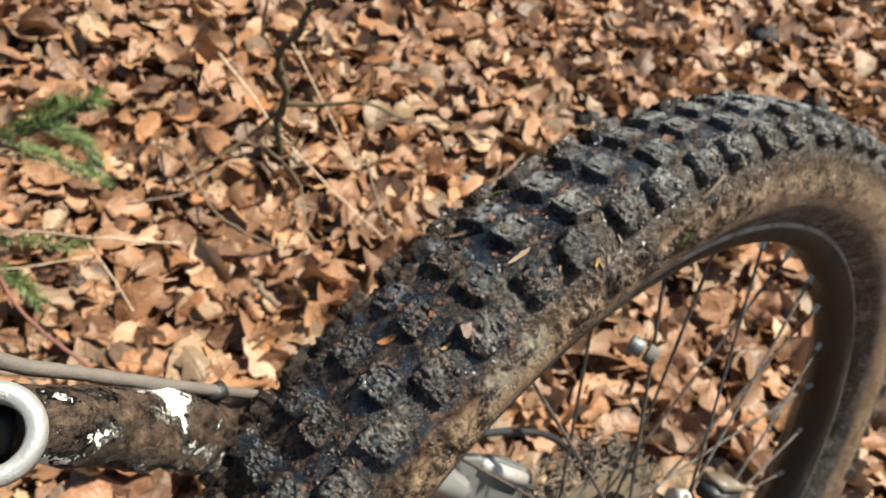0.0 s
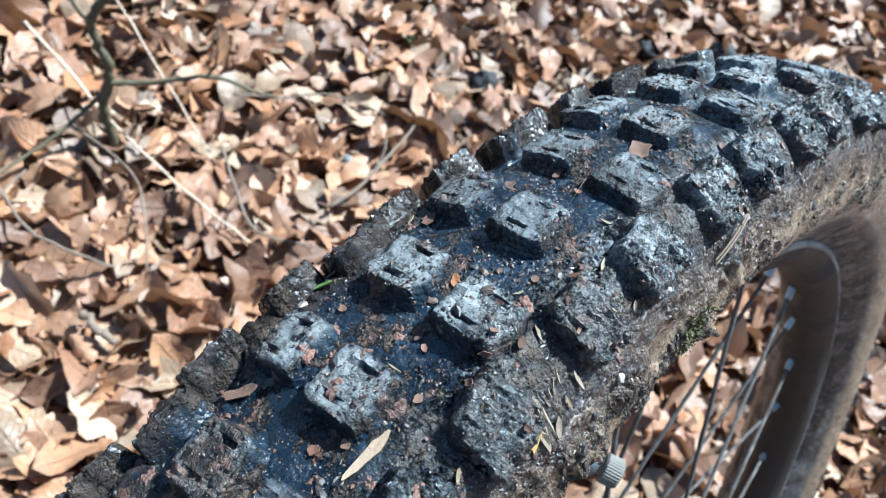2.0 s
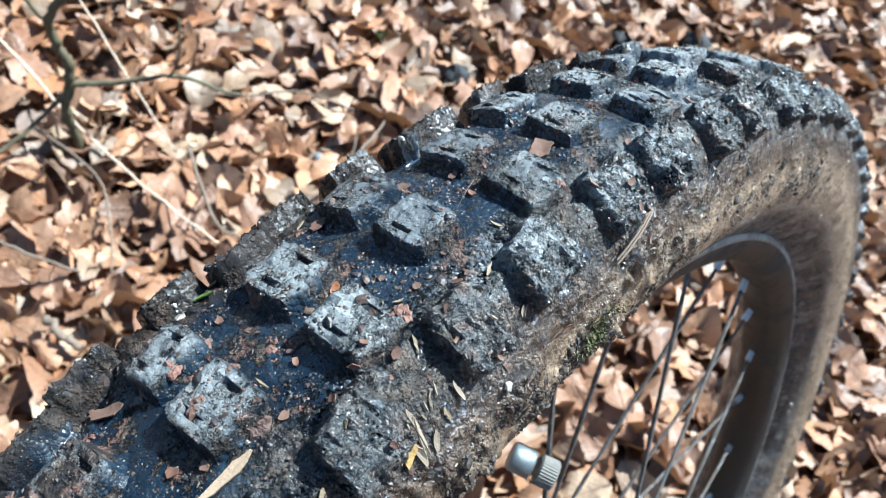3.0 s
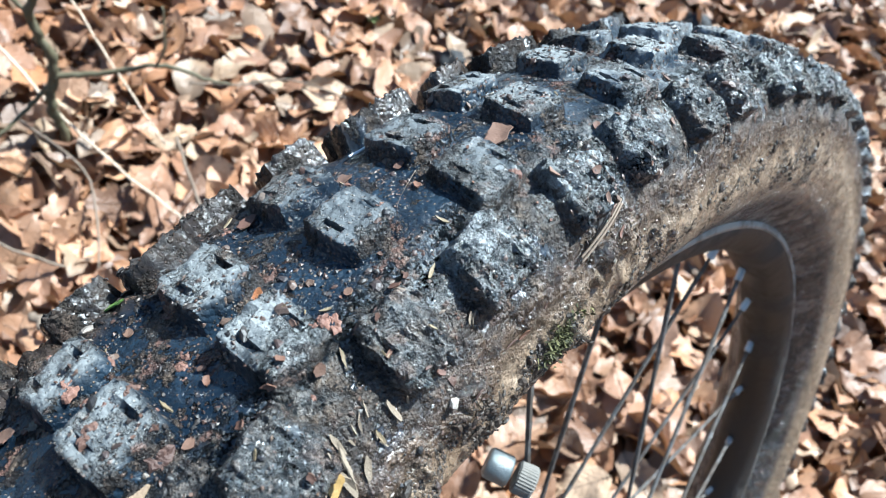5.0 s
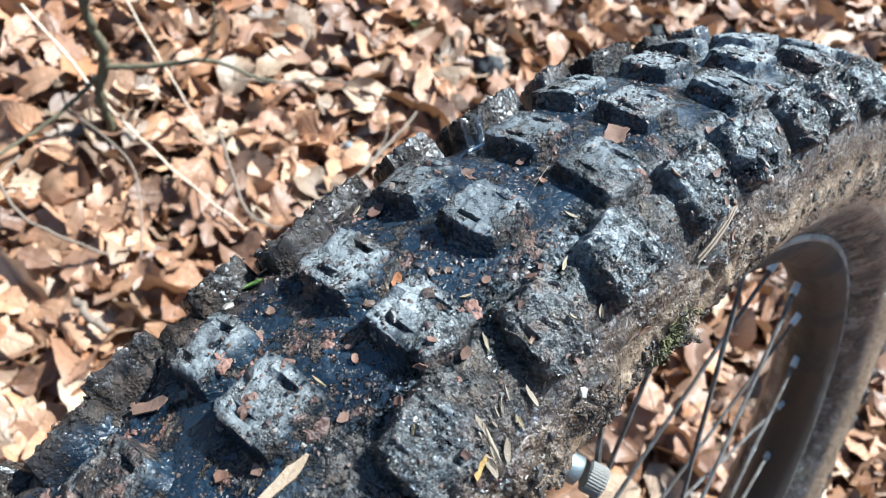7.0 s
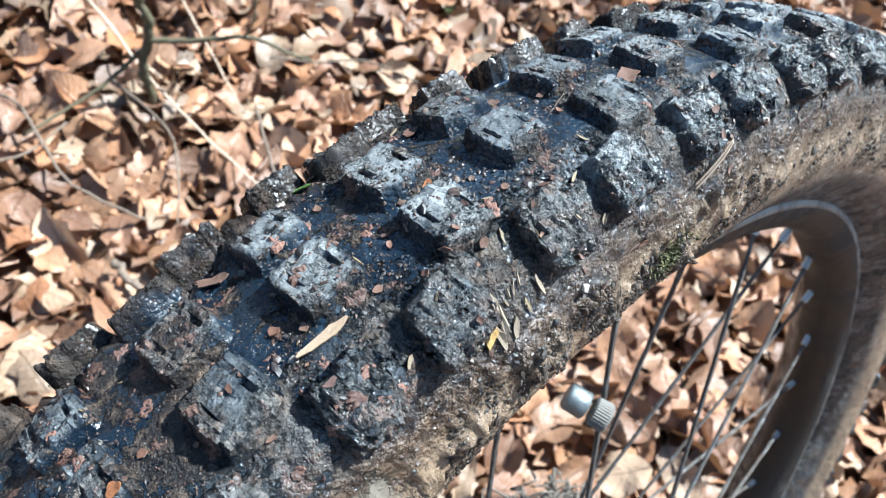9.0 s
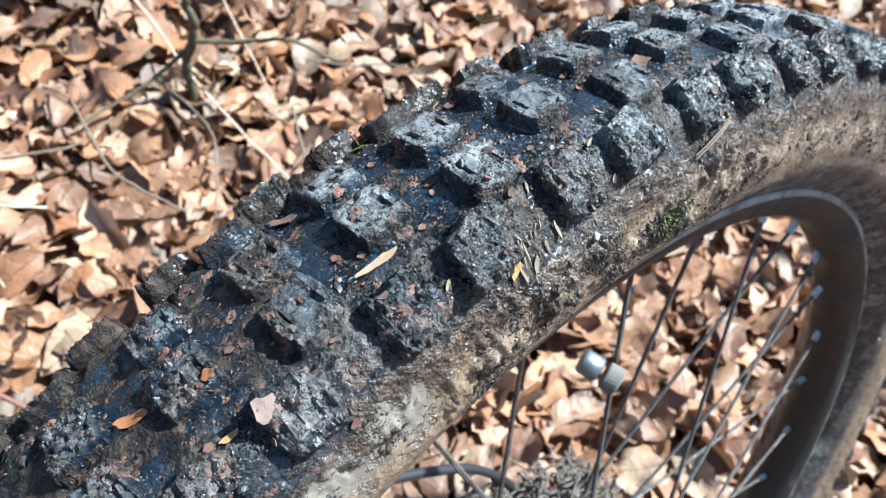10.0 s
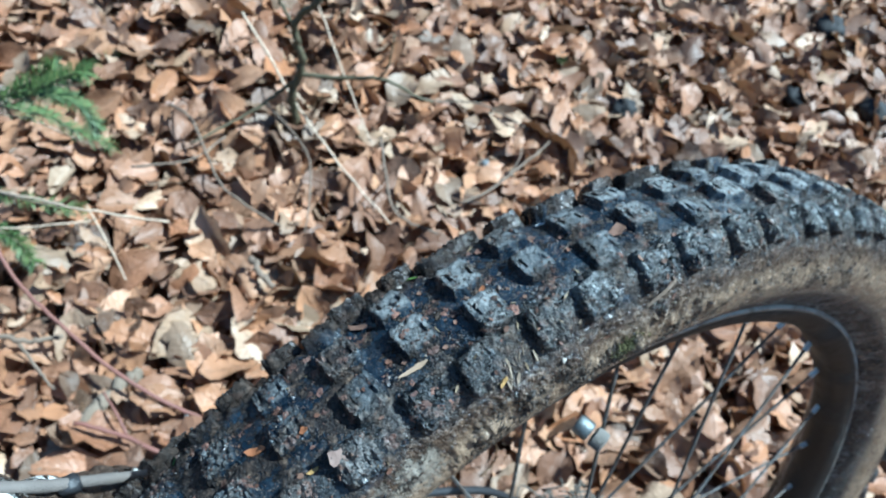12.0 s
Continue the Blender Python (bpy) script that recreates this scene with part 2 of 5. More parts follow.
def dirty(name, base, mud, amount, rough, metal, scale=60.0, bump=0.0006):
    k = Mat(name, rough, metal)
    w = k.where()
    mask = k.step(k.noise(w, scale, 6, 0.65), 1 - amount - 0.12, 1 - amount + 0.12)
    grain = k.noise(w, scale * 9, 4)
    k.color(k.mix(mask, k.mix(k.math("MULTIPLY", grain, 0.4), base, tuple(0.6 * v for v in base)), k.mix(grain, mud, tuple(2.2 * v for v in mud))))
    k.rough(k.mix(mask, (rough,) * 3, (0.85,) * 3))
    k.put(k.b, "Metallic", k.math("MULTIPLY", k.math("SUBTRACT", 1.0, mask), metal))
    k.bump(mask, 0.6, bump)
    k.bump(grain, 0.4, bump * 0.6)
    return k.m


def plain(name, base, rough=0.6, metal=0.0, var=0.35, scale=80.0):
    k = Mat(name, rough, metal)
    w = k.place()
    a = k.noise(w, scale, 5)
    k.color(k.mix(k.math("MULTIPLY", a, var * 2), tuple(v * 0.6 for v in base), tuple(min(1, v * 1.4) for v in base)))
    k.bump(k.noise(w, scale * 6, 4), 0.4, 0.0008)
    return k.m


def chips(name, stops, rough=0.7):
    k = Mat(name, rough)
    w = k.place()
    c = k.ramp(k.chance(), stops)
    a = k.noise(w, 600.0, 4)
    k.color(k.mix(k.math("MULTIPLY", a, 0.5), c, k.mix(0.55, c, (0.02, 0.014, 0.01))))
    k.bump(a, 0.5, 0.0006)
    return k.m


BROWNS = [(0.0, (0.032, 0.016, 0.01)), (0.06, (0.289, 0.206, 0.131)), (0.12, (0.268, 0.117, 0.053)), (0.22, (0.066, 0.029, 0.016)), (0.34, (0.332, 0.166, 0.081)), (0.46, (0.124, 0.058, 0.032)),
          (0.56, (0.305, 0.152, 0.082)), (0.66, (0.088, 0.044, 0.027)), (0.76, (0.375, 0.206, 0.112)), (0.86, (0.305, 0.131, 0.052)), (0.92, (0.134, 0.092, 0.059)), (0.96, (0.472, 0.324, 0.21)), (1.0, (0.072, 0.039, 0.025))]
M_SOIL = soil_material()
M_LEAF = leaf_material("dry_beech_leaf", BROWNS)
M_TYRE = tyre_material()
M_RIM = dirty("black_rim_with_dried_mud", (0.006, 0.0057, 0.0054), (0.017, 0.013, 0.010), 0.45, 0.5, 0.0, 28.0)
M_EDGE = dirty("scuffed_rim_edge", (0.30, 0.285, 0.255), (0.10, 0.078, 0.058), 0.45, 0.5, 0.2, 90.0)
M_SPOKE = dirty("dull_steel_spoke", (0.16, 0.155, 0.15), (0.035, 0.027, 0.021), 0.55, 0.45, 0.8, 160.0, 0.0004)
M_NIPPLE = dirty("bright_nickel", (0.50, 0.49, 0.47), (0.12, 0.09, 0.07), 0.35, 0.4, 0.3, 200.0, 0.0002)
M_STEEL = dirty("muddy_steel", (0.16, 0.16, 0.165), (0.10, 0.075, 0.05), 0.6, 0.45, 0.8, 70.0)
def caked_paint():
    """White paint under wet brown mud that dries tan at its edges."""
    k = Mat("muddy_white_frame_paint", 0.4)
    w = k.where()
    a, b, c = k.noise(w, 38.0, 7, 0.72), k.noise(w, 150.0, 6, 0.75), k.noise(w, 700.0, 4, 0.7)
    field = k.math("ADD", k.math("MULTIPLY", a, 0.75), k.math("MULTIPLY", b, 0.25))
    thick = k.step(field, 0.445, 0.50)
    mud = k.ramp(b, [(0.32, (0.010, 0.006, 0.004)), (0.48, (0.034, 0.020, 0.012)), (0.60, (0.10, 0.062, 0.038)), (0.75, (0.26, 0.18, 0.12))])
    k.color(k.mix(thick, k.mix(k.math("MULTIPLY", c, 0.35), (0.66, 0.65, 0.61), (0.30, 0.24, 0.18)), mud))
    k.rough(k.mix(thick, (0.25,) * 3, k.ramp(b, [(0.4, (0.25,) * 3), (0.6, (0.65,) * 3)])))
    k.bump(k.math("MULTIPLY", thick, k.math("ADD", b, 0.3)), 1.0, 0.0035)
    k.bump(k.math("MULTIPLY", thick, c), 1.0, 0.0016)
    return k.m


M_PAINT = caked_paint()
M_RING = dirty("silver_pivot_ring", (0.42, 0.43, 0.43), (0.14, 0.105, 0.075), 0.42, 0.35, 0.5, 90.0)
M_SILVER = dirty("silver_frame_paint", (0.27, 0.285, 0.285), (0.13, 0.10, 0.075), 0.36, 0.3, 0.5, 55.0)
M_BLACK = plain("black_rubber_hose", (0.02, 0.02, 0.022), 0.5)
M_HOSE = plain("dusty_grey_hose", (0.135, 0.115, 0.10), 0.7, scale=150.0)
M_BORE = plain("black_bore", (0.006, 0.006, 0.006), 0.6)
M_MAGNET = plain("brushed_silver_metal", (0.24, 0.26, 0.26), 0.45, 0.7, 0.15, 300.0)
M_MAGNET_END = plain("dusty_knurled_metal", (0.17, 0.155, 0.135), 0.75, 0.1, 0.25, 300.0)
M_BARK_OLIVE = plain("olive_brown_bark", (0.085, 0.07, 0.035), 0.75, scale=120.0)
M_BARK_RED = plain("reddish_bark", (0.17, 0.07, 0.05), 0.6, scale=120.0)
M_TWIG = plain("dry_grey_twig", (0.16, 0.115, 0.08), 0.8, scale=150.0)
M_PALE = plain("pale_dry_stalk", (0.50, 0.38, 0.27), 0.7, scale=120.0)
M_TANGLE = plain('muddy_dry_stalks', (0.12, 0.10, 0.08), 0.8, scale=200.0)
M_LOG = plain("weathered_grey_wood", (0.17, 0.13, 0.092), 0.85, scale=90.0)
M_NEEDLE = chips("green_spruce_needles", [(0.0, (0.035, 0.065, 0.016)), (0.5, (0.075, 0.125, 0.030)), (1.0, (0.15, 0.19, 0.06))], 0.5)
M_MOSS = chips("olive_moss", [(0.0, (0.022, 0.023, 0.006)), (0.5, (0.055, 0.054, 0.013)), (1.0, (0.12, 0.11, 0.032))], 0.8)
M_CRUMB = chips("mud_and_leaf_crumbs", [(0.0, (0.010, 0.009, 0.009)), (0.35, (0.026, 0.021, 0.018)), (0.6, (0.075, 0.038, 0.025)), (0.75, (0.020, 0.022, 0.026)), (0.92, (0.11, 0.065, 0.042)), (0.97, (0.15, 0.12, 0.095)), (1.0, (0.24, 0.21, 0.18))], 0.5)
M_WET = chips("wet_brown_mud_grains", [(0.0, (0.008, 0.005, 0.003)), (0.4, (0.022, 0.014, 0.008)), (0.7, (0.036, 0.023, 0.014)), (0.97, (0.05, 0.034, 0.021)), (1.0, (0.09, 0.063, 0.042))], 0.6)
M_GREEN = plain("fresh_green_blade", (0.16, 0.26, 0.05), 0.45, scale=200.0)
M_STRAW = plain("yellowed_straw", (0.17, 0.125, 0.068), 0.6, scale=250.0)
M_YELLOW = plain("bright_yellow_leaf", (0.30, 0.185, 0.055), 0.6, scale=250.0)
M_SPLIT = plain("bleached_straw", (0.27, 0.19, 0.12), 0.6, scale=250.0)
M_WHITE = plain("white_fibre", (0.72, 0.72, 0.70), 0.6, scale=250.0)
M_CHIP = plain("torn_pale_wood", (0.19, 0.145, 0.10), 0.75, scale=500.0)
M_RUST = chips("reddish_bark_crumbs", [(0.0, (0.055, 0.026, 0.018)), (0.4, (0.12, 0.056, 0.038)), (0.7, (0.18, 0.088, 0.060)), (1.0, (0.09, 0.048, 0.033))], 0.7)
M_PINK = plain("faded_pinkish_leaf", (0.20, 0.135, 0.108), 0.6, scale=400.0)
M_ORANGE = plain("bright_orange_brown_leaf", (0.27, 0.105, 0.038), 0.55, scale=400.0)
M_FLAKE = chips("leaf_scrap", [(0.0, (0.075, 0.032, 0.019)), (0.3, (0.13, 0.060, 0.034)), (0.5, (0.050, 0.024, 0.017)), (0.75, (0.155, 0.085, 0.053)), (1.0, (0.09, 0.048, 0.037))], 0.7)


# ---- mesh helpers ----
def mesh_object(name, verts, faces, mat, parent=None, label="", smooth=True, uv=None):
    me = bpy.data.meshes.new(name)
    me.from_pydata([tuple(v) for v in verts], [], faces)
    me.materials.append(mat)
    if smooth:
        me.polygons.foreach_set("use_smooth", np.ones(len(me.polygons), bool))
    if uv is not None:
        layer = me.uv_layers.new(name="uv")
        idx = np.empty(len(me.loops), np.int32)
        me.loops.foreach_get("vertex_index", idx)
        layer.data.foreach_set("uv", np.asarray(uv, np.float32)[idx].ravel())
    ob = new(name, me)
    if parent:
        ob.parent = parent
    if label:
        ob["label"] = label
    return ob


def join(pieces):
    """One list of verts and faces from several."""
    verts, faces = [], []
    for v, f in pieces:
        n = len(verts)
        verts.extend(v)
        faces.extend([tuple(i + n for i in q) for q in f])
    return verts, faces


def smooth_path(points, per=6):
    """A Catmull-Rom line through points."""
    p = [Vector(q) for q in points]
    p = [p[0] * 2 - p[1]] + p + [p[-1] * 2 - p[-2]]
    out = []
    for i in range(1, len(p) - 2):
        for j in range(per):
            t = j / per
            a, b, c, d = p[i - 1:i + 3]
            out.append(0.5 * ((2 * b) + (c - a) * t + (2 * a - 5 * b + 4 * c - d) * t * t + (3 * b - a - 3 * c + d) * t ** 3))
    out.append(p[-2])
    return out


def tube(points, radii, sides=8, jitter=0.0, rng=None, squash=None):
    """A tube with closed ends along points; radii one number or a pair (start, end)."""
    pts = [Vector(p) for p in points]
    n = len(pts)
    if isinstance(radii, (int, float)):
        radii = (radii, radii)
    verts, faces, side = [], [], None
    for i, p in enumerate(pts):
        d = (pts[min(i + 1, n - 1)] - pts[max(i - 1, 0)]).normalized()
        if side is None:
            side = d.orthogonal().normalized() if squash is None else (Vector(squash[1]) - d * d.dot(Vector(squash[1]))).normalized()
        side = (side - d * side.dot(d)).normalized()
        up = d.cross(side)
        r = radii[0] + (radii[1] - radii[0]) * i / max(n - 1, 1)
        for j in range(sides):
            a = 2 * math.pi * j / sides
            q = r * (1 + (rng.uniform(-jitter, jitter) if rng else 0))
            verts.append(p + side * math.cos(a) * q + up * math.sin(a) * q * (squash[0] if squash else 1))
    for i in range(n - 1):
        for j in range(sides):
            k = (j + 1) % sides
            faces.append((i * sides + j, i * sides + k, (i + 1) * sides + k, (i + 1) * sides + j))
    faces.append(tuple(range(sides))[::-1])
    faces.append(tuple((n - 1) * sides + j for j in range(sides)))
    return verts, faces


def lathe(profile, steps, closed=True, axis="y", start=0.0):
    """Turn a profile of (radius, along) about an axis through the origin."""
    verts, faces, m = [], [], len(profile)
    for i in range(steps):
        a = start + 2 * math.pi * i / steps
        for r, l in profile:
            verts.append((r * math.cos(a), l, r * math.sin(a)))
    for i in range(steps):
        j = (i + 1) % steps
        for k in range(m if closed else m - 1):
            o = (k + 1) % m
            faces.append((i * m + k, i * m + o, j * m + o, j * m + k))
    return verts, faces


def box(cx, cy, cz, sx, sy, sz, chamfer=0.15):
    """A chamfered block."""
    bm = bmesh.new()
    bmesh.ops.create_cube(bm, size=1.0, matrix=Matrix.Translation((cx, cy, cz)) @ Matrix.Diagonal((sx, sy, sz, 1)))
    bmesh.ops.bevel(bm, geom=list(bm.edges), offset=min(sx, sy, sz) * chamfer, segments=2, affect="EDGES")
    bm.verts.index_update()
    out = [v.co.copy() for v in bm.verts], [tuple(v.index for v in q.verts) for q in bm.faces]
    bm.free()
    return out


def placed(piece, m):
    return [m @ Vector(v) for v in piece[0]], piece[1]


# ---- the ground ----
def height(x, y):
    """The forest floor: nearly level, with a hollow where the wheel has settled."""
    h = -0.062 * math.exp(-((x - 0.30) ** 2 + (y - 0.08) ** 2) / 0.065)
    h += 0.016 * (noise.noise((x * 1.6, y * 1.6, 3.0)) + 0.5 * noise.noise((x * 4.5, y * 4.5, 8.0)))
    return h - 0.014


def ground_sheet():
    ticks = sorted({round(s * v, 4) for s in (-1, 1) for v in
                    [i * 0.08 for i in range(45)] + [3.6 + 0.3 * i for i in range(1, 15)] + [10, 14, 20, 30, 50, 90, 160, 300, 600, 1200, 2400]})
    n = len(ticks)
    verts = [(x, y + 0.8, height(x, y + 0.8) if abs(x) < 12 and abs(y) < 12 else -0.02) for y in ticks for x in ticks]
    faces = [(j * n + i, j * n + i + 1, (j + 1) * n + i + 1, (j + 1) * n + i) for j in range(n - 1) for i in range(n - 1)]
    return tagged(mesh_object("ground", verts, faces, M_SOIL), "dark damp forest soil under fallen leaves", "ground", kind="structure")


ground = ground_sheet()


def leaf_shapes(n, rng, lo, hi, NS, NW):
    """n curled beech leaves lying about their own origins: array (n, points, 3) and the uv of the points."""
    s = np.linspace(0, 1, NS + 1)
    w = np.linspace(-1, 1, NW + 1)
    outline = np.sin(np.pi * s ** 0.85) ** 0.72 * (1 - 0.12 * s)
    outline[0], outline[-1] = 0.03, 0.02
    S, W = np.meshgrid(s, w, indexing="ij")
    length = rng.uniform(lo, hi, n)[:, None, None]
    wide = length * rng.uniform(0.27, 0.36, n)[:, None, None]
    ripple = 1 + rng.uniform(0.02, 0.10, n)[:, None, None] * np.sin(S * rng.uniform(18, 34, n)[:, None, None] + rng.uniform(0, 6, n)[:, None, None]) * np.abs(W)
    tear = 1 - (rng.random((n, NS + 1, 1)) < 0.16) * rng.uniform(0.1, 0.5, (n, NS + 1, 1)) * (np.abs(W)[None] > 0.9)
    x = W[None] * outline[None, :, None] * wide * ripple * tear
    y = (S[None] - 0.5) * length
    fold = rng.normal(0.2, 0.42, n)[:, None, None]
    curl = rng.normal(0.0, 6.5, n)[:, None, None]
    cross = rng.normal(1, 9.0, n)[:, None, None]
    twist = rng.normal(0, 8.0, n)[:, None, None]
    wave = rng.uniform(0.01, 0.07, n)[:, None, None]
    z = fold * np.abs(x) + curl * (y ** 2) + cross * x ** 2 + twist * x * y * 1.5
    z = z + wave * length * np.sin(S * rng.uniform(9, 20, n)[:, None, None] + W * 2 + rng.uniform(0, 6, n)[:, None, None]) * (0.3 + np.abs(W))
    z = np.clip(z, -0.35 * length, 0.35 * length)
    pts = np.stack([x, y, z], -1).reshape(n, -1, 3)
    pts -= pts.mean(1, keepdims=True)
    return pts, np.stack([(W + 1) / 2, S], -1).reshape(-1, 2)


def leaf_faces(NS, NW):
    return np.array([(i * (NW + 1) + j, i * (NW + 1) + j + 1, (i + 1) * (NW + 1) + j + 1, (i + 1) * (NW + 1) + j) for i in range(NS) for j in range(NW)])


def scatter_leaves(n, rng, xs, ys, lo, hi, depth, tilt, mesh=(8, 4), spread=0.0):
    pts, uv = leaf_shapes(n, rng, lo, hi, *mesh)
    yaw, lean, tip = rng.uniform(0, 2 * np.pi, n), rng.normal(0, tilt, n), rng.normal(0, tilt, n)
    cy, sy, cl, sl, ct, st = np.cos(yaw), np.sin(yaw), np.cos(lean), np.sin(lean), np.cos(tip), np.sin(tip)
    rx = np.zeros((n, 3, 3)); rx[:, 0, 0] = 1; rx[:, 1, 1] = rx[:, 2, 2] = cl; rx[:, 1, 2] = -sl; rx[:, 2, 1] = sl
    ry = np.zeros((n, 3, 3)); ry[:, 1, 1] = 1; ry[:, 0, 0] = ry[:, 2, 2] = ct; ry[:, 0, 2] = st; ry[:, 2, 0] = -st
    rz = np.zeros((n, 3, 3)); rz[:, 2, 2] = 1; rz[:, 0, 0] = rz[:, 1, 1] = cy; rz[:, 0, 1] = -sy; rz[:, 1, 0] = sy
    turn = rz @ ry @ rx
    x, y = rng.uniform(*xs, n), rng.uniform(*ys, n)
    if spread:
        x, y = rng.normal(sum(xs) / 2, spread, n), rng.normal(sum(ys) / 2, spread, n)
    z = np.array([height(a, b) for a, b in zip(x, y)]) + rng.uniform(*depth, n)
    return np.einsum("nij,nkj->nki", turn, pts), np.stack([x, y, z], -1), uv


def leaf_sheet(name, world_pts, uv, mat, parent=None, mesh=(8, 4)):
    n, m = world_pts.shape[:2]
    faces = (leaf_faces(*mesh)[None] + (np.arange(n) * m)[:, None, None]).reshape(-1, 4)
    me = bpy.data.meshes.new(name)
    me.vertices.add(n * m)
    me.vertices.foreach_set("co", world_pts.astype(np.float32).ravel())
    me.loops.add(len(faces) * 4)
    me.loops.foreach_set("vertex_index", faces.astype(np.int32).ravel())
    me.polygons.add(len(faces))
    me.polygons.foreach_set("loop_start", np.arange(0, len(faces) * 4, 4, dtype=np.int32))
    me.polygons.foreach_set("use_smooth", np.ones(len(faces), bool))
    me.update(calc_edges=True)
    layer = me.uv_layers.new(name="uv")
    layer.data.foreach_set("uv", np.tile(uv, (n, 1))[faces.ravel()].astype(np.float32).ravel())
    me.materials.append(mat)
    ob = new(name, me)
    if parent:
        ob.parent = parent
    return ob


def in_wheel_way(at):
    """True where a leaf would stand inside the tyre's foot."""
    return np.hypot(at[:, 0] - 0.30, at[:, 1] - 0.09) < 0.05


def leaf_litter():
    rng = np.random.default_rng(7)
    near, at, uv = scatter_leaves(17000, rng, (-1.25, 1.35), (-0.35, 2.3), 0.038, 0.084, (0.0, 0.044), 0.46)
    near, at = near[~in_wheel_way(at)], at[~in_wheel_way(at)]
    litter = leaf_sheet("leaf_litter", near + at[:, None], uv, M_LEAF)
    tagged(litter, "thick litter of dry brown curled beech leaves", "leaf litter", kind="stuff")
    far, at, uv = scatter_leaves(60000, rng, (-3.5, 4.2), (-2.5, 5.5), 0.045, 0.085, (0.0, 0.042), 0.42, (4, 2), 1.9)
    ragged = np.random.default_rng(8).normal(0, 0.11, len(at))
    keep = (np.abs(at[:, 0] - 0.05) > 1.2 + ragged) | (np.abs(at[:, 1] - 0.98) > 1.25 + ragged)
    leaf_sheet("leaf", (far + at[:, None])[keep], uv, M_LEAF, litter, (4, 2))["kind"] = "stuff"
    crumbs, at, uv = scatter_leaves(15000, rng, (-1.0, 1.15), (-0.1, 2.1), 0.010, 0.034, (0.000, 0.034), 0.5, (4, 4))
    leaf_sheet("leaf", crumbs + at[:, None], uv, M_LEAF, litter, (4, 4))["kind"] = "stuff"
    # the uppermost leaves beside the wheel lie loose, one by one
    top, at, uv = scatter_leaves(290, rng, (-0.42, 0.50), (0.36, 1.0), 0.048, 0.080, (0.024, 0.038), 0.30)
    for shape, p in zip(top, at):
        ob = mesh_object("leaf", shape, [tuple(q) for q in leaf_faces(8, 4).tolist()], M_LEAF, litter, uv=uv)
        ob.location = p
    return litter


litter = leaf_litter()

# ---- the bicycle ----
TYRE_R = 0.354
HUB = Vector((0.19046, 0.17488, 0.26480))
AX_F, AX_N, AX_U = Vector((0.63158, 0.77531, 0.0)), Vector((-0.72040, 0.58685, -0.36965)), Vector((-0.28659, 0.23346, 0.92917))
WHEEL = Matrix.Translation(HUB) @ Matrix((AX_F, AX_N, AX_U)).transposed().to_4x4()
bicycle = new("bicycle")
bicycle.matrix_world = WHEEL @ Matrix.Translation((0, 0, -TYRE_R))
tagged(bicycle, "muddy mountain bike rear end with knobbly tyre, standing in leaves", "bicycle")


def bike_part(name, piece, mat, label="", parent=None, smooth=True):
    """A part of the bicycle in the wheel's own axes: x and z in its plane, y along the axle, origin at the hub."""
    ob = mesh_object(name, piece[0], piece[1], mat, parent or bicycle, label, smooth)
    if parent is None:
        ob.location = (0, 0, TYRE_R)
    return ob


def polar(r, deg, lat):
    a = radians(deg)
    return Vector((r * math.cos(a), lat, r * math.sin(a)))


SEC_R, SEC_A, SEC_B, SEC_P = 0.3175, 0.0310, 0.0301, 3.0      # the casing's squarish section: centre radius, half width, half height


def section(ph):
    """The casing at an angle from the crown: radius, lateral place and outward normal."""
    c, s = math.cos(ph), math.sin(ph)
    if c < 0:
        # the sidewall draws in to the bead under the rim's edge
        q = (abs(ph) - math.pi / 2) / radians(62)
        return SEC_R - 0.0320 * q, math.copysign(SEC_A - (SEC_A - 0.0131) * q ** 2.1, ph), Vector((-0.25 * q, math.copysign(1.0, ph))).normalized()
    e = 2 / SEC_P
    x, y = math.copysign(abs(s) ** (2 / SEC_P), s), math.copysign(abs(c) ** e, c)
    nr = Vector((math.copysign(abs(y) ** (SEC_P - 1), y) / SEC_B, math.copysign(abs(x) ** (SEC_P - 1), x) / SEC_A)).normalized()
    return SEC_R + SEC_B * y, SEC_A * x, nr


ARC = [(0.0, SEC_R + SEC_B, 0.0)]
for step in range(1, 401):
    q = section(radians(150) * (step / 400) ** 1.5)
    ARC.append((ARC[-1][0] + math.hypot(q[0] - ARC[-1][1], q[1] - ARC[-1][2]), q[0], q[1]))
ARC_T, ARC_R, ARC_L = (np.array(v) for v in zip(*ARC))


def along(t):
    """The casing at an arc length t from the crown, signed to the side: radius, lateral place, normal."""
    k = abs(t)
    r, l = float(np.interp(k, ARC_T, ARC_R)), float(np.interp(k, ARC_T, ARC_L))
    x, y = l / SEC_A, (r - SEC_R) / SEC_B
    nr = Vector((-0.25, 1.0)).normalized() if y < 0 else Vector((math.copysign(abs(y) ** (SEC_P - 1), y) / SEC_B, x ** (SEC_P - 1) / SEC_A)).normalized()
    return (r, l, nr) if t >= 0 else (r, -l, Vector((nr.x, -nr.y)))


WIDE = float(ARC_T[int(np.argmax(ARC_L))])      # arc from the crown to the widest place


def arc_of(lat):
    side = int(np.argmax(ARC_L)) + 1
    return math.copysign(float(np.interp(abs(lat), ARC_L[:side], ARC_T[:side])), lat)


ROWS = 84
ROW = 360 / ROWS


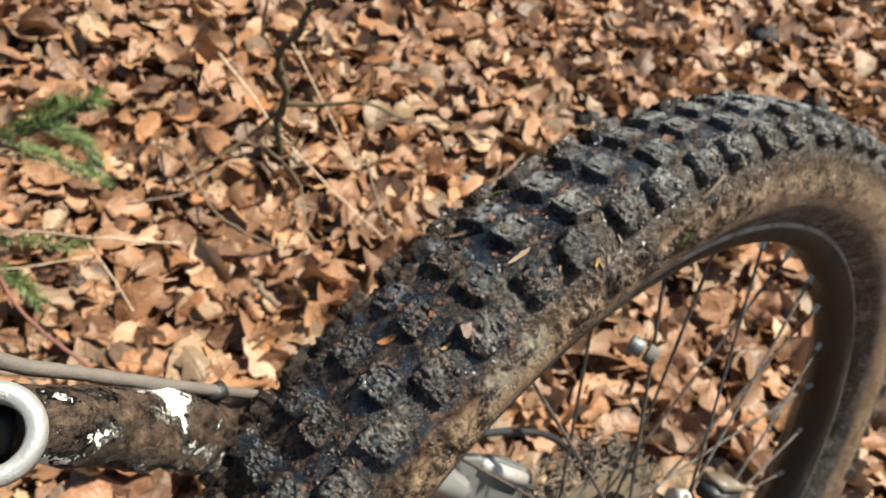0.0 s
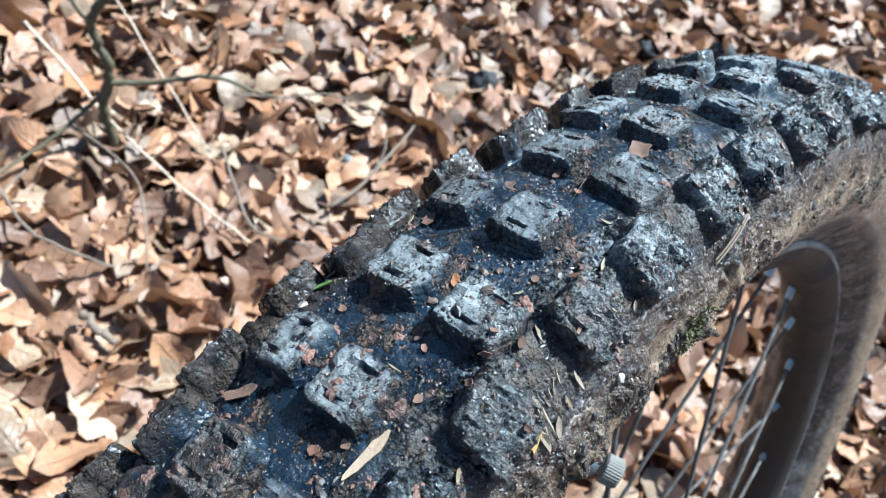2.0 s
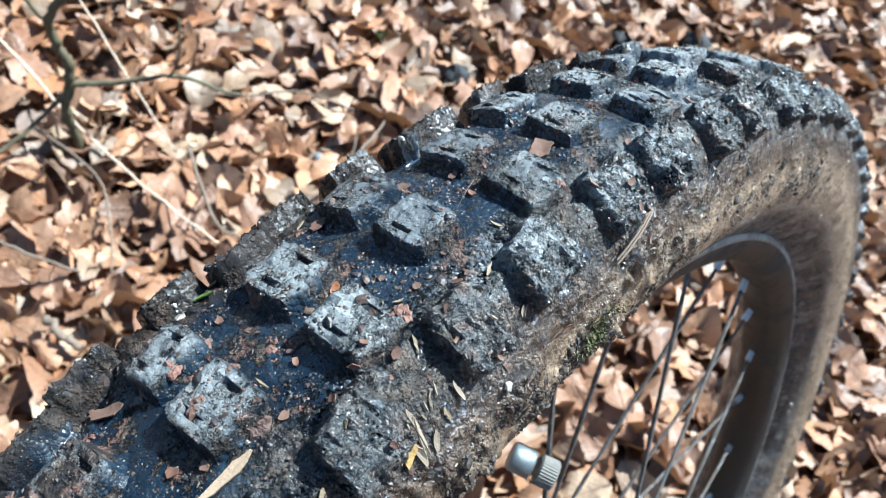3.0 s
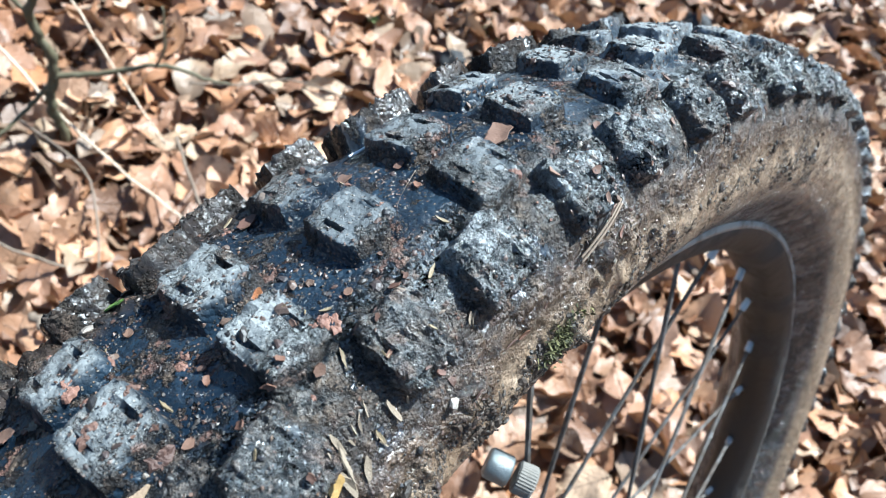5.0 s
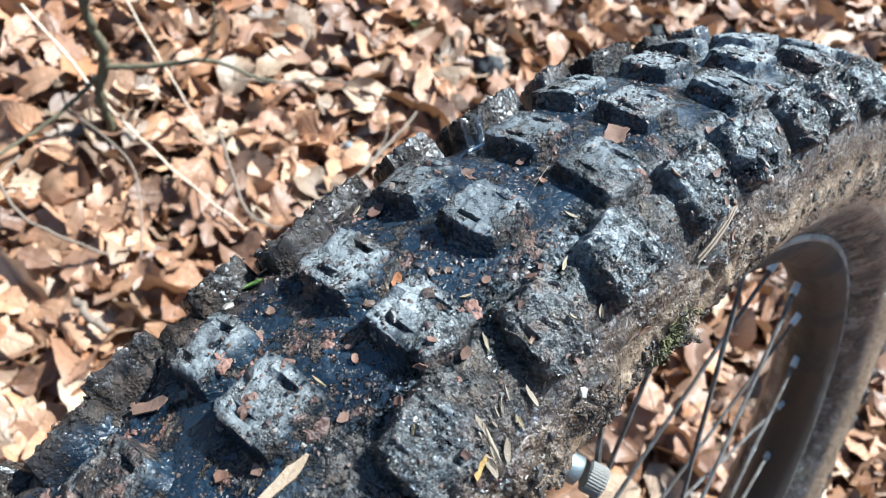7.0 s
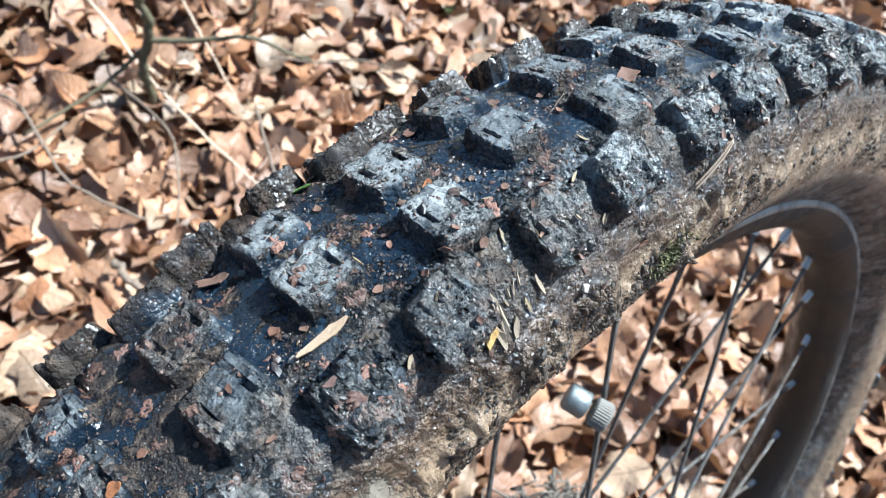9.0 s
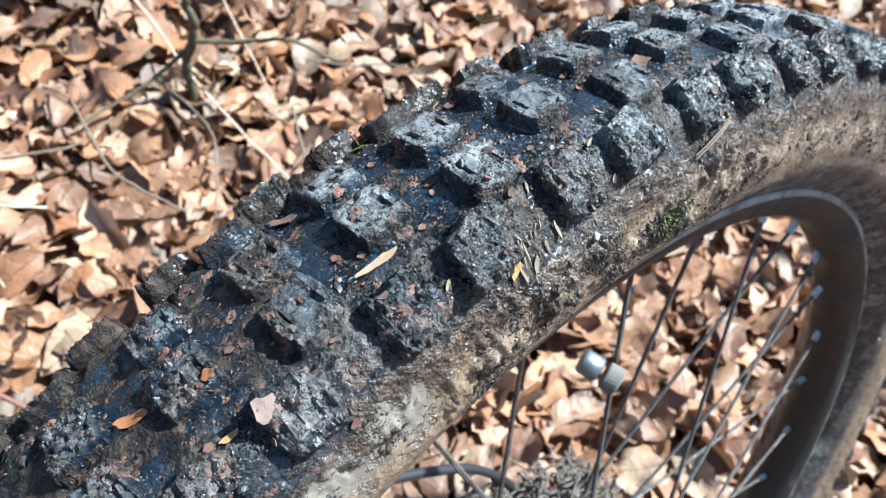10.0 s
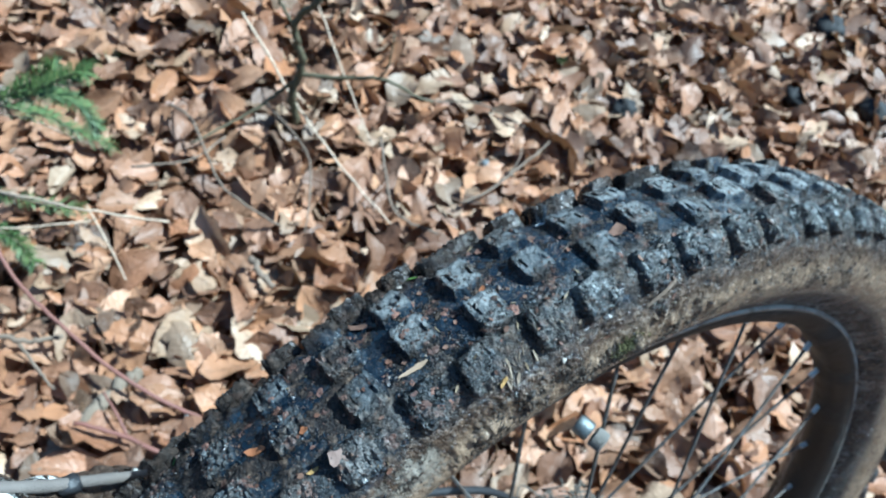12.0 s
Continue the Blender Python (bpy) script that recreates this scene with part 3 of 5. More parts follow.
def tyre_casing():
    angles = []
    a = 0.0
    while a < 360.0:
        angles.append(a)
        a += 0.1 if 84 <= a < 114 else 0.2 if 52 <= a < 150 else 0.5 if 20 <= a < 52 or 150 <= a < 175 else 1.5
    phis = np.array([math.copysign(abs(v) ** 1.15, v) * 152 for v in np.linspace(-1, 1, 133)])
    verts, faces = [], []
    for ang in angles:
        ca, sa = math.cos(radians(ang)), math.sin(radians(ang))
        seen = 52 < ang < 150
        for ph in phis:
            r, l, nr = section(radians(ph))
            p = Vector((r * ca, l, r * sa))
            lump = noise.fractal(p * 110, 0.7, 2.1, 4)
            clod = max(0.0, noise.fractal(p * 55 + Vector((4, 1, 7)), 0.7, 2.2, 4) + 0.12)
            belt = math.exp(-((abs(ph) - 90) / 17) ** 2) * (1.0 if ph < 0 else 0.6) * (1.0 if ang > 88 else max(0.25, 1 - (88 - ang) / 12))
            out = (0.0002 + 0.0007 * belt) * lump + (0.0004 + 0.0046 * belt) * clod
            if seen and belt > 0.05:
                # crumbling edges of the mud below the shoulder blocks
                out += belt * 0.0026 * max(0.0, noise.fractal(p * 210 + Vector((1, 5, 2)), 0.75, 2.1, 4))
            fill = min(0.36, max(0.0, (ang - 103) / 24)) if ang < 200 else 0.0
            fill = max(fill, 0.16)
            if abs(ph) < 78:
                out += fill * 0.0040 * max(0.0, 0.45 + 0.9 * noise.fractal(p * 75 + Vector((9, 2, 1)), 0.7, 2.1, 5)) * (1 - (abs(ph) / 78) ** 4)
            # mud bridges the gaps between the chain side's blocks
            if 22 < ph < 92 and 90 < ang < 170:
                out += 0.0068 * min(1.0, (ang - 90) / 9) * math.sin(math.pi * (ph - 22) / 70) * max(0.0, 0.85 + 0.7 * noise.fractal(p * 90, 0.7, 2.1, 4))
            if abs(ph) > 98:
                out *= (152 - abs(ph)) / 54 * (1.0 if abs(ph) < 106 else max(0.12, 1 - (abs(ph) - 106) / 12))
            if 106.5 < ang < 113.5 and ph < -84:
                out *= 0.25
            r, l = r + nr.x * out, l + nr.y * out
            verts.append((r * ca, l, r * sa))
    m, n = len(phis), len(angles)
    for i in range(n):
        j = (i + 1) % n
        faces.extend((i * m + k, i * m + k + 1, j * m + k + 1, j * m + k) for k in range(m - 1))
    return verts, faces


tyre = bike_part("tyre", tyre_casing(), M_TYRE, "black knobbly tyre caked with brown mud")


HALF = [0.05, 0.09, 0.30, 0.49, 0.52, 0.60, 0.70, 0.73, 0.85, 0.95, 1.01, 1.05, 1.10, 1.20, 1.34, 1.52, 1.75]
FINE = [-v for v in HALF[::-1]] + HALF
COARSE = [-1.6, -1.2, -1.0, -0.9, -0.5, 0.0, 0.5, 0.9, 1.0, 1.2, 1.6]


def knob_piece(ang, lat, size_s, size_l, tall, slots, rng, near, upright=0.0):
    """A tread block as a raised field over the casing: flat plateau, steep walls, two cut slots, ragged wear."""
    grid = FINE if near else COARSE
    n = len(grid)
    t0 = arc_of(lat)
    seed = Vector((rng.uniform(0, 50), rng.uniform(0, 50), rng.uniform(0, 50)))
    yaw, worn, taper = rng.uniform(-0.09, 0.09), rng.uniform(0.0, 0.5), rng.uniform(0.9, 1.05)
    if 102 < ang < 180 and lat < 0.024:
        worn += min(0.25, (ang - 102) * 0.02)
        tall *= max(0.85, 1 - (ang - 102) * 0.015)
    # the knobs on the uppermost stretch have the palest tops
    dusty = rng.uniform(0.85, 1.0) if 96 < ang < 106 else rng.uniform(0.6, 0.95) if ang < 90 else rng.uniform(0.4, 0.8)
    if ang < 92:
        tall *= 0.88
    cuts = [(su, sv, rng.uniform(0.30, 0.44), rng.choice((0.10, 0.20, 0.28, 0.34))) for su, sv in slots]
    caked = lat < -0.02
    verts, top = [], []
    for us in grid:
        for vs in grid:
            p = seed + Vector((us * 1.3, vs * 1.3, 0))
            rag = (0.10 if -0.02 < lat < 0.024 else 0.22) * noise.noise(p) + (0.06 if not caked else 0.10) * noise.noise(p * 3.7)
            edge = max(abs(us), abs(vs)) + 0.10 * min(abs(us), abs(vs)) ** 4 + rag
            e = max(0.0, edge - 1.03)
            t = max(0.0, 1 - e / 0.55)
            cut = 0
            if caked:
                # mud rounds the shoulder blocks and runs from them down the sidewall
                soft = 0.22 + 0.24 * max(0.0, -vs) + 0.10 * max(0.0, -us)
                h = tall * (0.60 * max(0.0, 1 - e / soft) ** 0.8 + 0.40 * max(0.0, 1 - e / 0.66) ** 1.3)
                h -= tall * 0.30 * max(0.0, edge - 0.5) ** 2 - 0.0016 * t * noise.fractal(p * 1.1 + Vector((0, 0, 5)), 0.8, 2.1, 3)
            else:
                h = tall * (0.46 * max(0.0, 1 - e / 0.14) + 0.54 * max(0.0, 1 - e / 0.70) ** 1.4)
            if slots and near and ang < 118 and not caked:
                for su, sv, half, deep in cuts:
                    if abs(us - su) < 0.10 and abs(vs - sv) < half:
                        h -= tall * deep * (1 - 0.5 * (abs(vs - sv) / half) ** 2)
                        cut = 1
            h += t * ((0.0004 if lat > -0.02 else 0.0008) * noise.noise(p * 2.0) + (0.0003 if lat > -0.02 else 0.0004) * noise.noise(p * 5.0)) - worn * 0.0012 * max(0.0, us * 0.5 + noise.noise(p * 0.8))
            h -= 0.0030 * (1 - t)
            fade = min(1.0, max(0.0, (1.08 - edge) / 0.22))
            top.append(0.10 if cut else 0.0 if edge > 1.08 else fade * (0.12 if lat > 0.024 else 0.25 if caked else dusty))
            w3 = Vector((ang * 0.4 + us, lat * 90 + vs, 2.0))
            h += 0.0022 * max(0.0, noise.fractal(w3 * 1.6, 0.7, 2.0, 3)) * (1.12 - t) * (1.6 if lat < -0.02 else 1.0)
            h += (0.0009 if caked else 0.0011 if lat > 0.024 else 0.0004 + 0.00006 * min(12, max(0, ang - 102))) * noise.fractal(w3 * 4.0, 0.6, 2.1, 4)
            ss, ll = us * size_s / 2 * taper, vs * size_l / 2
            ss, ll = ss * math.cos(yaw) - ll * math.sin(yaw), ss * math.sin(yaw) + ll * math.cos(yaw)
            r, l, nr = along(t0 + ll)
            nr = (nr + Vector((upright, 0))).normalized()
            a = radians(ang) + ss / 0.35
            r, l = r + nr.x * h, l + nr.y * h
            verts.append((r * math.cos(a), l, r * math.sin(a)))
    faces = [(i * n + j, i * n + j + 1, (i + 1) * n + j + 1, (i + 1) * n + j) for i in range(n - 1) for j in range(n - 1)]
    return verts, faces, top


def knob(piece):
    """A tread block with sharp edges and a record of which part of it is its worn top."""
    ob = bike_part("knob", piece, M_TYRE, parent=tyre)
    ob.data.set_sharp_from_angle(angle=radians(34))
    ob.data.attributes.new("bloom", "FLOAT", "POINT").data.foreach_set("value", piece[2])


PAIR, SINGLE = ((0.615, 0.13), (-0.615, -0.13)), ((0.0, 0.25),)


def tread():
    """Rows of two blocks, every other row shifted across, with shoulder blocks between the rows."""
    rng = random.Random(11)
    for k in range(ROWS):
        ang = (99.8 + ROW * k) % 360
        near = 55 < ang < 140
        even = k % 2 == 0
        for lat, lag in ((0.0088, -0.15), (-0.0106, 0.05)) if even else ((0.0162, -0.1), (-0.0026, 0.05)):
            knob(knob_piece(ang + lag, lat, 0.0126, 0.0132, 0.0050, PAIR, rng, near))
        knob(knob_piece(ang + (2.4 if even else 1.9), -0.0238, 0.0118 if ang < 86 else 0.0138 if even else 0.0126, 0.0122, 0.0052, SINGLE, rng, near))
        # the chain side has three blocks to every two rows, standing further out
        if even:
            knob(knob_piece(ang, 0.0250, 0.0128, 0.0106, 0.0084, SINGLE, rng, near, 0.8))
            for lag in (2.6, 6.2):
                knob(knob_piece(ang + lag, 0.0282, 0.0138, 0.0112, 0.0110 if 101 < ang + lag < 150 else 0.0094, SINGLE, rng, near, 1.1 if 101 < ang + lag < 150 else 0.7))


tread()


def rim_piece():
    prof = [(0.2858, 0.0150), (0.2868, 0.0138), (0.2852, 0.0125), (0.283, 0.0120), (0.282, 0.0), (0.283, -0.0120), (0.2852, -0.0125), (0.2868, -0.0138), (0.2858, -0.0150),
            (0.2840, -0.0152), (0.2815, -0.0148), (0.2780, -0.0130), (0.2728, -0.0095), (0.2712, -0.0040), (0.2709, 0.0), (0.2712, 0.0040), (0.2728, 0.0095), (0.2780, 0.0130), (0.2815, 0.0148), (0.2840, 0.0152)]
    return lathe(prof, 220)


rim = bike_part("rim", rim_piece(), M_RIM, "black aluminium rim smeared with dried mud")
for side in (1, -1):
    bike_part("rim_edge", lathe([(0.2872, side * 0.0128), (0.2875, side * 0.0138), (0.2870, side * 0.0150), (0.2852, side * 0.0156), (0.2840, side * 0.0154), (0.2848, side * 0.0140)], 220), M_EDGE, "rim edge scuffed to bare metal", parent=rim)
N_SPOKES, FIRST = 32, 38.77
LAT0 = 0.004           # the spoke bed sits slightly off the tyre's crown


def spokes():
    rng = random.Random(5)
    for k in range(-16, 16):
        deg = FIRST - 11.25 * k
        side = 1 if (k + 1) % 2 == 0 else -1
        lead = 1 if (k - 3) % 4 in (0, 1) else -1
        lat = LAT0 + 0.0012 * (1 if k % 2 else -1)
        a, b = polar(0.268, deg, lat), polar(0.029, deg + lead * 67.5, side * 0.028 + LAT0)
        pts = [a.lerp(b, i / 40) for i in range(41)]
        sp = bike_part("spoke", tube(pts, 0.00105, 6, 0.18, rng), M_SPOKE, smooth=False)
        d = (b - a).normalized()
        nip = tube([a - d * 0.007, a - d * 0.0065, a, a + d * 0.0032, a + d * 0.0037], 0.0019, 8)
        bike_part("nipple", nip, M_NIPPLE, "bright nickel nipple", parent=sp, smooth=False)


spokes()
hub_prof = [(0.006, -0.066), (0.012, -0.066), (0.012, -0.036), (0.030, -0.031), (0.0315, -0.028), (0.030, -0.025), (0.017, -0.018), (0.016, 0.0), (0.017, 0.016), (0.030, 0.023), (0.0315, 0.026), (0.030, 0.029), (0.018, 0.033), (0.018, 0.060), (0.012, 0.062), (0.006, 0.070)]
bike_part("hub", lathe(hub_prof, 40), M_STEEL, "muddy steel hub")


def cog_piece(radius, lat, teeth):
    n = teeth * 4
    verts, faces = [], []
    for s in (-0.001, 0.001):
        for r in (radius * 0.72, None):
            for i in range(n):
                q = radius * 0.955 if (i % 4 in (0, 3)) else radius
                rr = r or q
                a = 2 * math.pi * i / n
                verts.append((rr * math.cos(a), lat + s, rr * math.sin(a)))
    for i in range(n):
        j = (i + 1) % n
        faces += [(i, j, n + j, n + i), (2 * n + i, 3 * n + i, 3 * n + j, 2 * n + j), (n + i, n + j, 3 * n + j, 3 * n + i), (i, 2 * n + i, 2 * n + j, j)]
    return verts, faces


for i in range(8):
    bike_part("cog", cog_piece(0.086 - 0.0062 * i, 0.033 + 0.0038 * i, 34 - 2 * i), M_STEEL, "muddy toothed steel cog" if i == 0 else "", smooth=False)


def frame_parts():
    rng = random.Random(21)
    # an arm from the pivot runs back, passes the tyre on the chain side and drops to the axle
    arm = smooth_path([polar(0.440, 126.9, 0.006), polar(0.423, 126.4, 0.008), polar(0.393, 126.3, 0.020), polar(0.349, 126.8, 0.042), polar(0.31, 126.0, 0.055)], 8)
    v, f = tube(smooth_path(arm[::6] + [arm[-1]], 9), (0.0112, 0.0145), 36, 0.0, None, (0.9, AX_local))
    caked = []
    for p in v:
        c = min(arm, key=lambda q: (q - p).length)
        heap = min(1.0, max(0.0, (0.435 - math.hypot(p.x, p.z)) / 0.05))
        caked.append(c + (p - c) * (1 + heap * 0.55 * max(0.0, noise.fractal(p * 60, 0.9, 2.0, 3) + 0.15) + 0.06 * noise.noise(p * 160)))
    bike_part("frame_arm", (caked, f), M_PAINT, "white painted frame arm caked with mud")
    stay = smooth_path([polar(0.31, 126.0, 0.055), polar(0.25, 125, 0.058), polar(0.20, 123.5, 0.060), polar(0.150, 122, 0.062)], 8)
    bike_part("seat_stay", tube(stay, (0.0150, 0.0165), 16, 0.0, None, (0.6, AX_local)), M_SILVER, "silver grey seat stay")
    outline = [(0.170, 128.5), (0.172, 121.0), (0.166, 116.0), (0.130, 108.6), (0.092, 99.5), (0.057, 100.9), (0.031, 116.0), (0.10, 134.0)]
    bm = bmesh.new()
    face = bm.faces.new([bm.verts.new(polar(r, a, 0.063)) for r, a in outline])
    up = bmesh.ops.extrude_face_region(bm, geom=[face])["geom"]
    bmesh.ops.translate(bm, verts=[q for q in up if isinstance(q, bmesh.types.BMVert)], vec=(0, -0.006, 0))
    bmesh.ops.bevel(bm, geom=list(bm.edges), offset=0.0022, segments=3, affect="EDGES")
    bm.verts.index_update()
    plate = [v.co.copy() for v in bm.verts], [tuple(v.index for v in q.verts) for q in bm.faces]
    bm.free()
    drop = bike_part("dropout_plate", plate, M_SILVER, "broad silver dropout plate with dried splashes", smooth=False)
    rib = tube([polar(0.145, 114, 0.0565), polar(0.12, 111, 0.0555), polar(0.095, 106, 0.0565)], (0.004, 0.0055), 12)
    bike_part("rib", rib, M_NIPPLE, "bright worn rib", parent=drop)
    ring_axis = Vector((0.02, -0.72, 0.62)).normalized()
    turn = ring_axis.to_track_quat("Y", "Z").to_matrix().to_4x4()
    prof = [(0.0085, -0.018), (0.0085, 0.004), (0.0092, 0.0055), (0.0118, 0.0060), (0.0134, 0.0047), (0.0140, 0.0015), (0.0140, -0.018)]
    at = Matrix.Translation(polar(0.4495, 127.0, -0.003)) @ turn
    ring = bike_part("pivot_ring", placed(lathe(prof, 48), at), M_RING, "polished silver ring round a black bore")
    bike_part("bore", placed(lathe([(0.0001, -0.012), (0.0085, -0.012), (0.0085, -0.0125), (0.0001, -0.0125)], 32), at), M_BORE, parent=ring)
    hose = smooth_path([polar(0.475, 125.2, 0.018), polar(0.447, 125.7, 0.020), polar(0.421, 125.2, 0.024), polar(0.398, 124.6, 0.027), polar(0.376, 124.0, 0.031), polar(0.352, 123.6, 0.040), polar(0.32, 123, 0.052)], 8)
    bike_part("brake_hose", tube(hose, (0.0025, 0.0021), 12, 0.08, rng), M_HOSE, "dusty grey cable hose clipped along the arm")
    bike_part("hose_clip", placed(box(0, 0, 0, 0.008, 0.006, 0.006), Matrix.Translation(polar(0.366, 123.9, 0.034))), M_BLACK, "black rubber clip")
    cable = smooth_path([polar(0.20, 114, 0.052), polar(0.188, 112.7, 0.05), polar(0.160, 105.6, 0.05), polar(0.129, 95.0, 0.05), polar(0.094, 81.5, 0.05), polar(0.062, 60, 0.052), polar(0.04, 20, 0.06)], 8)
    bike_part("gear_cable", tube(cable, 0.0024, 10), M_BLACK, "black gear cable housing bent in an arc")


AX_local = (0.0, 1.0, 0.0)
frame_parts()


def caliper():
    at = Matrix.Translation(polar(0.106, 50, -0.031)) @ Matrix.Rotation(radians(-50), 4, "Y")
    body = placed(box(0, 0, 0, 0.012, 0.018, 0.034), at)
    ob = bike_part("brake_caliper", body, M_BLACK, "black finned brake caliper")
    for i in range(6):
        bike_part("fin", placed(box(0.008, 0, -0.0145 + 0.0058 * i, 0.006, 0.017, 0.0026), at), M_STEEL, parent=ob)
    bolt = placed(lathe([(0.0018, -0.003), (0.0018, 0.006), (0.0046, 0.0065), (0.0052, 0.004), (0.0052, -0.006)], 20), Matrix.Translation(polar(0.119, 80.5, -0.031)) @ Matrix.Rotation(radians(145), 4, "X"))
    bike_part("bolt", bolt, M_NIPPLE, "pale round bolt with a socket", parent=ob)


caliper()


def spoke_magnet():
    c = polar(0.2172, 86.4, -0.0005)
    axis = Vector((0.35, -0.85, -0.38)).normalized()
    at = Matrix.Translation(c) @ axis.to_track_quat("Y", "Z").to_matrix().to_4x4()
    body = lathe([(0.0001, -0.0098), (0.0044, -0.0098), (0.0053, -0.0088), (0.0053, -0.0018), (0.0044, -0.0012), (0.0001, -0.0012)], 32)
    ob = bike_part("spoke_magnet", placed(body, at), M_MAGNET, "small silver speed magnet clamped on a spoke")
    verts, faces, n = [], [], 64
    for l, r0 in ((0.0006, 0.0046), (0.0012, 0.0056), (0.0066, 0.0056), (0.0074, 0.0050)):
        for i in range(n):
            r = r0 * (1.0 if i % 2 else 0.955)
            verts.append(at @ Vector((r * math.cos(2 * math.pi * i / n), l, r * math.sin(2 * math.pi * i / n))))
    for k in range(3):
        faces += [(k * n + i, k * n + (i + 1) % n, (k + 1) * n + (i + 1) % n, (k + 1) * n + i) for i in range(n)]
    faces += [tuple(range(n))[::-1], tuple(range(3 * n, 4 * n))]
    bike_part("knurled_nut", (verts, faces), M_MAGNET_END, "dusty knurled clamp nut", parent=ob, smooth=False)


spoke_magnet()


def grass_tangle():
    """Dry stalks wound into the sprockets."""
    rng = random.Random(41)
    pieces = []
    for i in range(150):
        a, l, r = rng.uniform(0, 110), rng.uniform(0.030, 0.056), rng.uniform(0.078, 0.094)
        pts = [polar(r, a, l)]
        for k in range(4):
            a += rng.uniform(-7, 7)
            pts.append(polar(r + rng.uniform(-0.004, 0.010), a, l + rng.uniform(-0.006, 0.006)))
        pieces.append(tube(smooth_path(pts, 3), (0.0008, 0.0004), 5))
    v, f = join(pieces)
    ob = mesh_object("dry_grass", v, f, M_TANGLE)
    ob.matrix_world = WHEEL
    tagged(ob, "tangle of dry muddy stalks wound round the sprockets", "dry grass", kind="stuff")


grass_tangle()

# ---- what clings to the tyre ----
SKIN_V, SKIN_F = join([([v.co for v in ob.data.vertices], [tuple(q.vertices) for q in ob.data.polygons]) for ob in [tyre] + [c for c in tyre.children if c.name.startswith("knob")]])
SKIN = bvhtree.BVHTree.FromPolygons(SKIN_V, SKIN_F)


def on_tyre(deg, lat, lift=0.0, arc=None):
    """A place on the tyre's outside, and the frame there: x along the tread, y across, z outwards."""
    r, l, nr = along(arc_of(lat) if arc is None else arc)
    a = radians(deg)
    rad = Vector((math.cos(a), 0, math.sin(a)))
    z = rad * nr.x + Vector((0, 1, 0)) * nr.y
    x = Vector((-math.sin(a), 0, math.cos(a)))
    y = z.cross(x)
    p = rad * r + Vector((0, l, 0)) + z * lift
    m = Matrix((x, y, z)).transposed().to_4x4()
    return Matrix.Translation(p) @ m


def on_skin(deg, arc, lift=0.0):
    """The same on the outermost surface there, knobs and clods included, with how steep it is."""
    m = on_tyre(deg, 0, 0.0, arc)
    out = m.col[2].to_3d()
    hit, face, _, _ = SKIN.ray_cast(m.translation + out * 0.03, -out)
    if hit is None:
        return m, 1.0
    if face.dot(out) < 0:
        face = -face
    z = (face + out * 0.35).normalized()
    x = m.col[0].to_3d()
    y = z.cross(x).normalized()
    x = y.cross(z)
    return Matrix.Translation(hit + z * lift) @ Matrix((x, y, z)).transposed().to_4x4(), face.dot(out)


def lump_shape(rng, m, sc, rings):
    """An irregular rounded clod."""
    verts, faces, n = [m @ Vector((0, 0, sc.z))], [], 6
    for i in range(1, rings):
        a = math.pi * i / rings
        for j in range(n):
            b = 2 * math.pi * (j + 0.5 * (i % 2)) / n
            q = rng.uniform(0.65, 1.2)
            verts.append(m @ Vector((sc.x * q * math.sin(a) * math.cos(b), sc.y * q * math.sin(a) * math.sin(b), sc.z * q * math.cos(a))))
    verts.append(m @ Vector((0, 0, -sc.z)))
    last = len(verts) - 1
    for j in range(n):
        k = (j + 1) % n
        faces.append((0, 1 + j, 1 + k))
        for i in range(rings - 2):
            faces.append((1 + i * n + j, 1 + (i + 1) * n + j, 1 + (i + 1) * n + k, 1 + i * n + k))
        faces.append((1 + (rings - 2) * n + j, last, 1 + (rings - 2) * n + k))
    return verts, faces


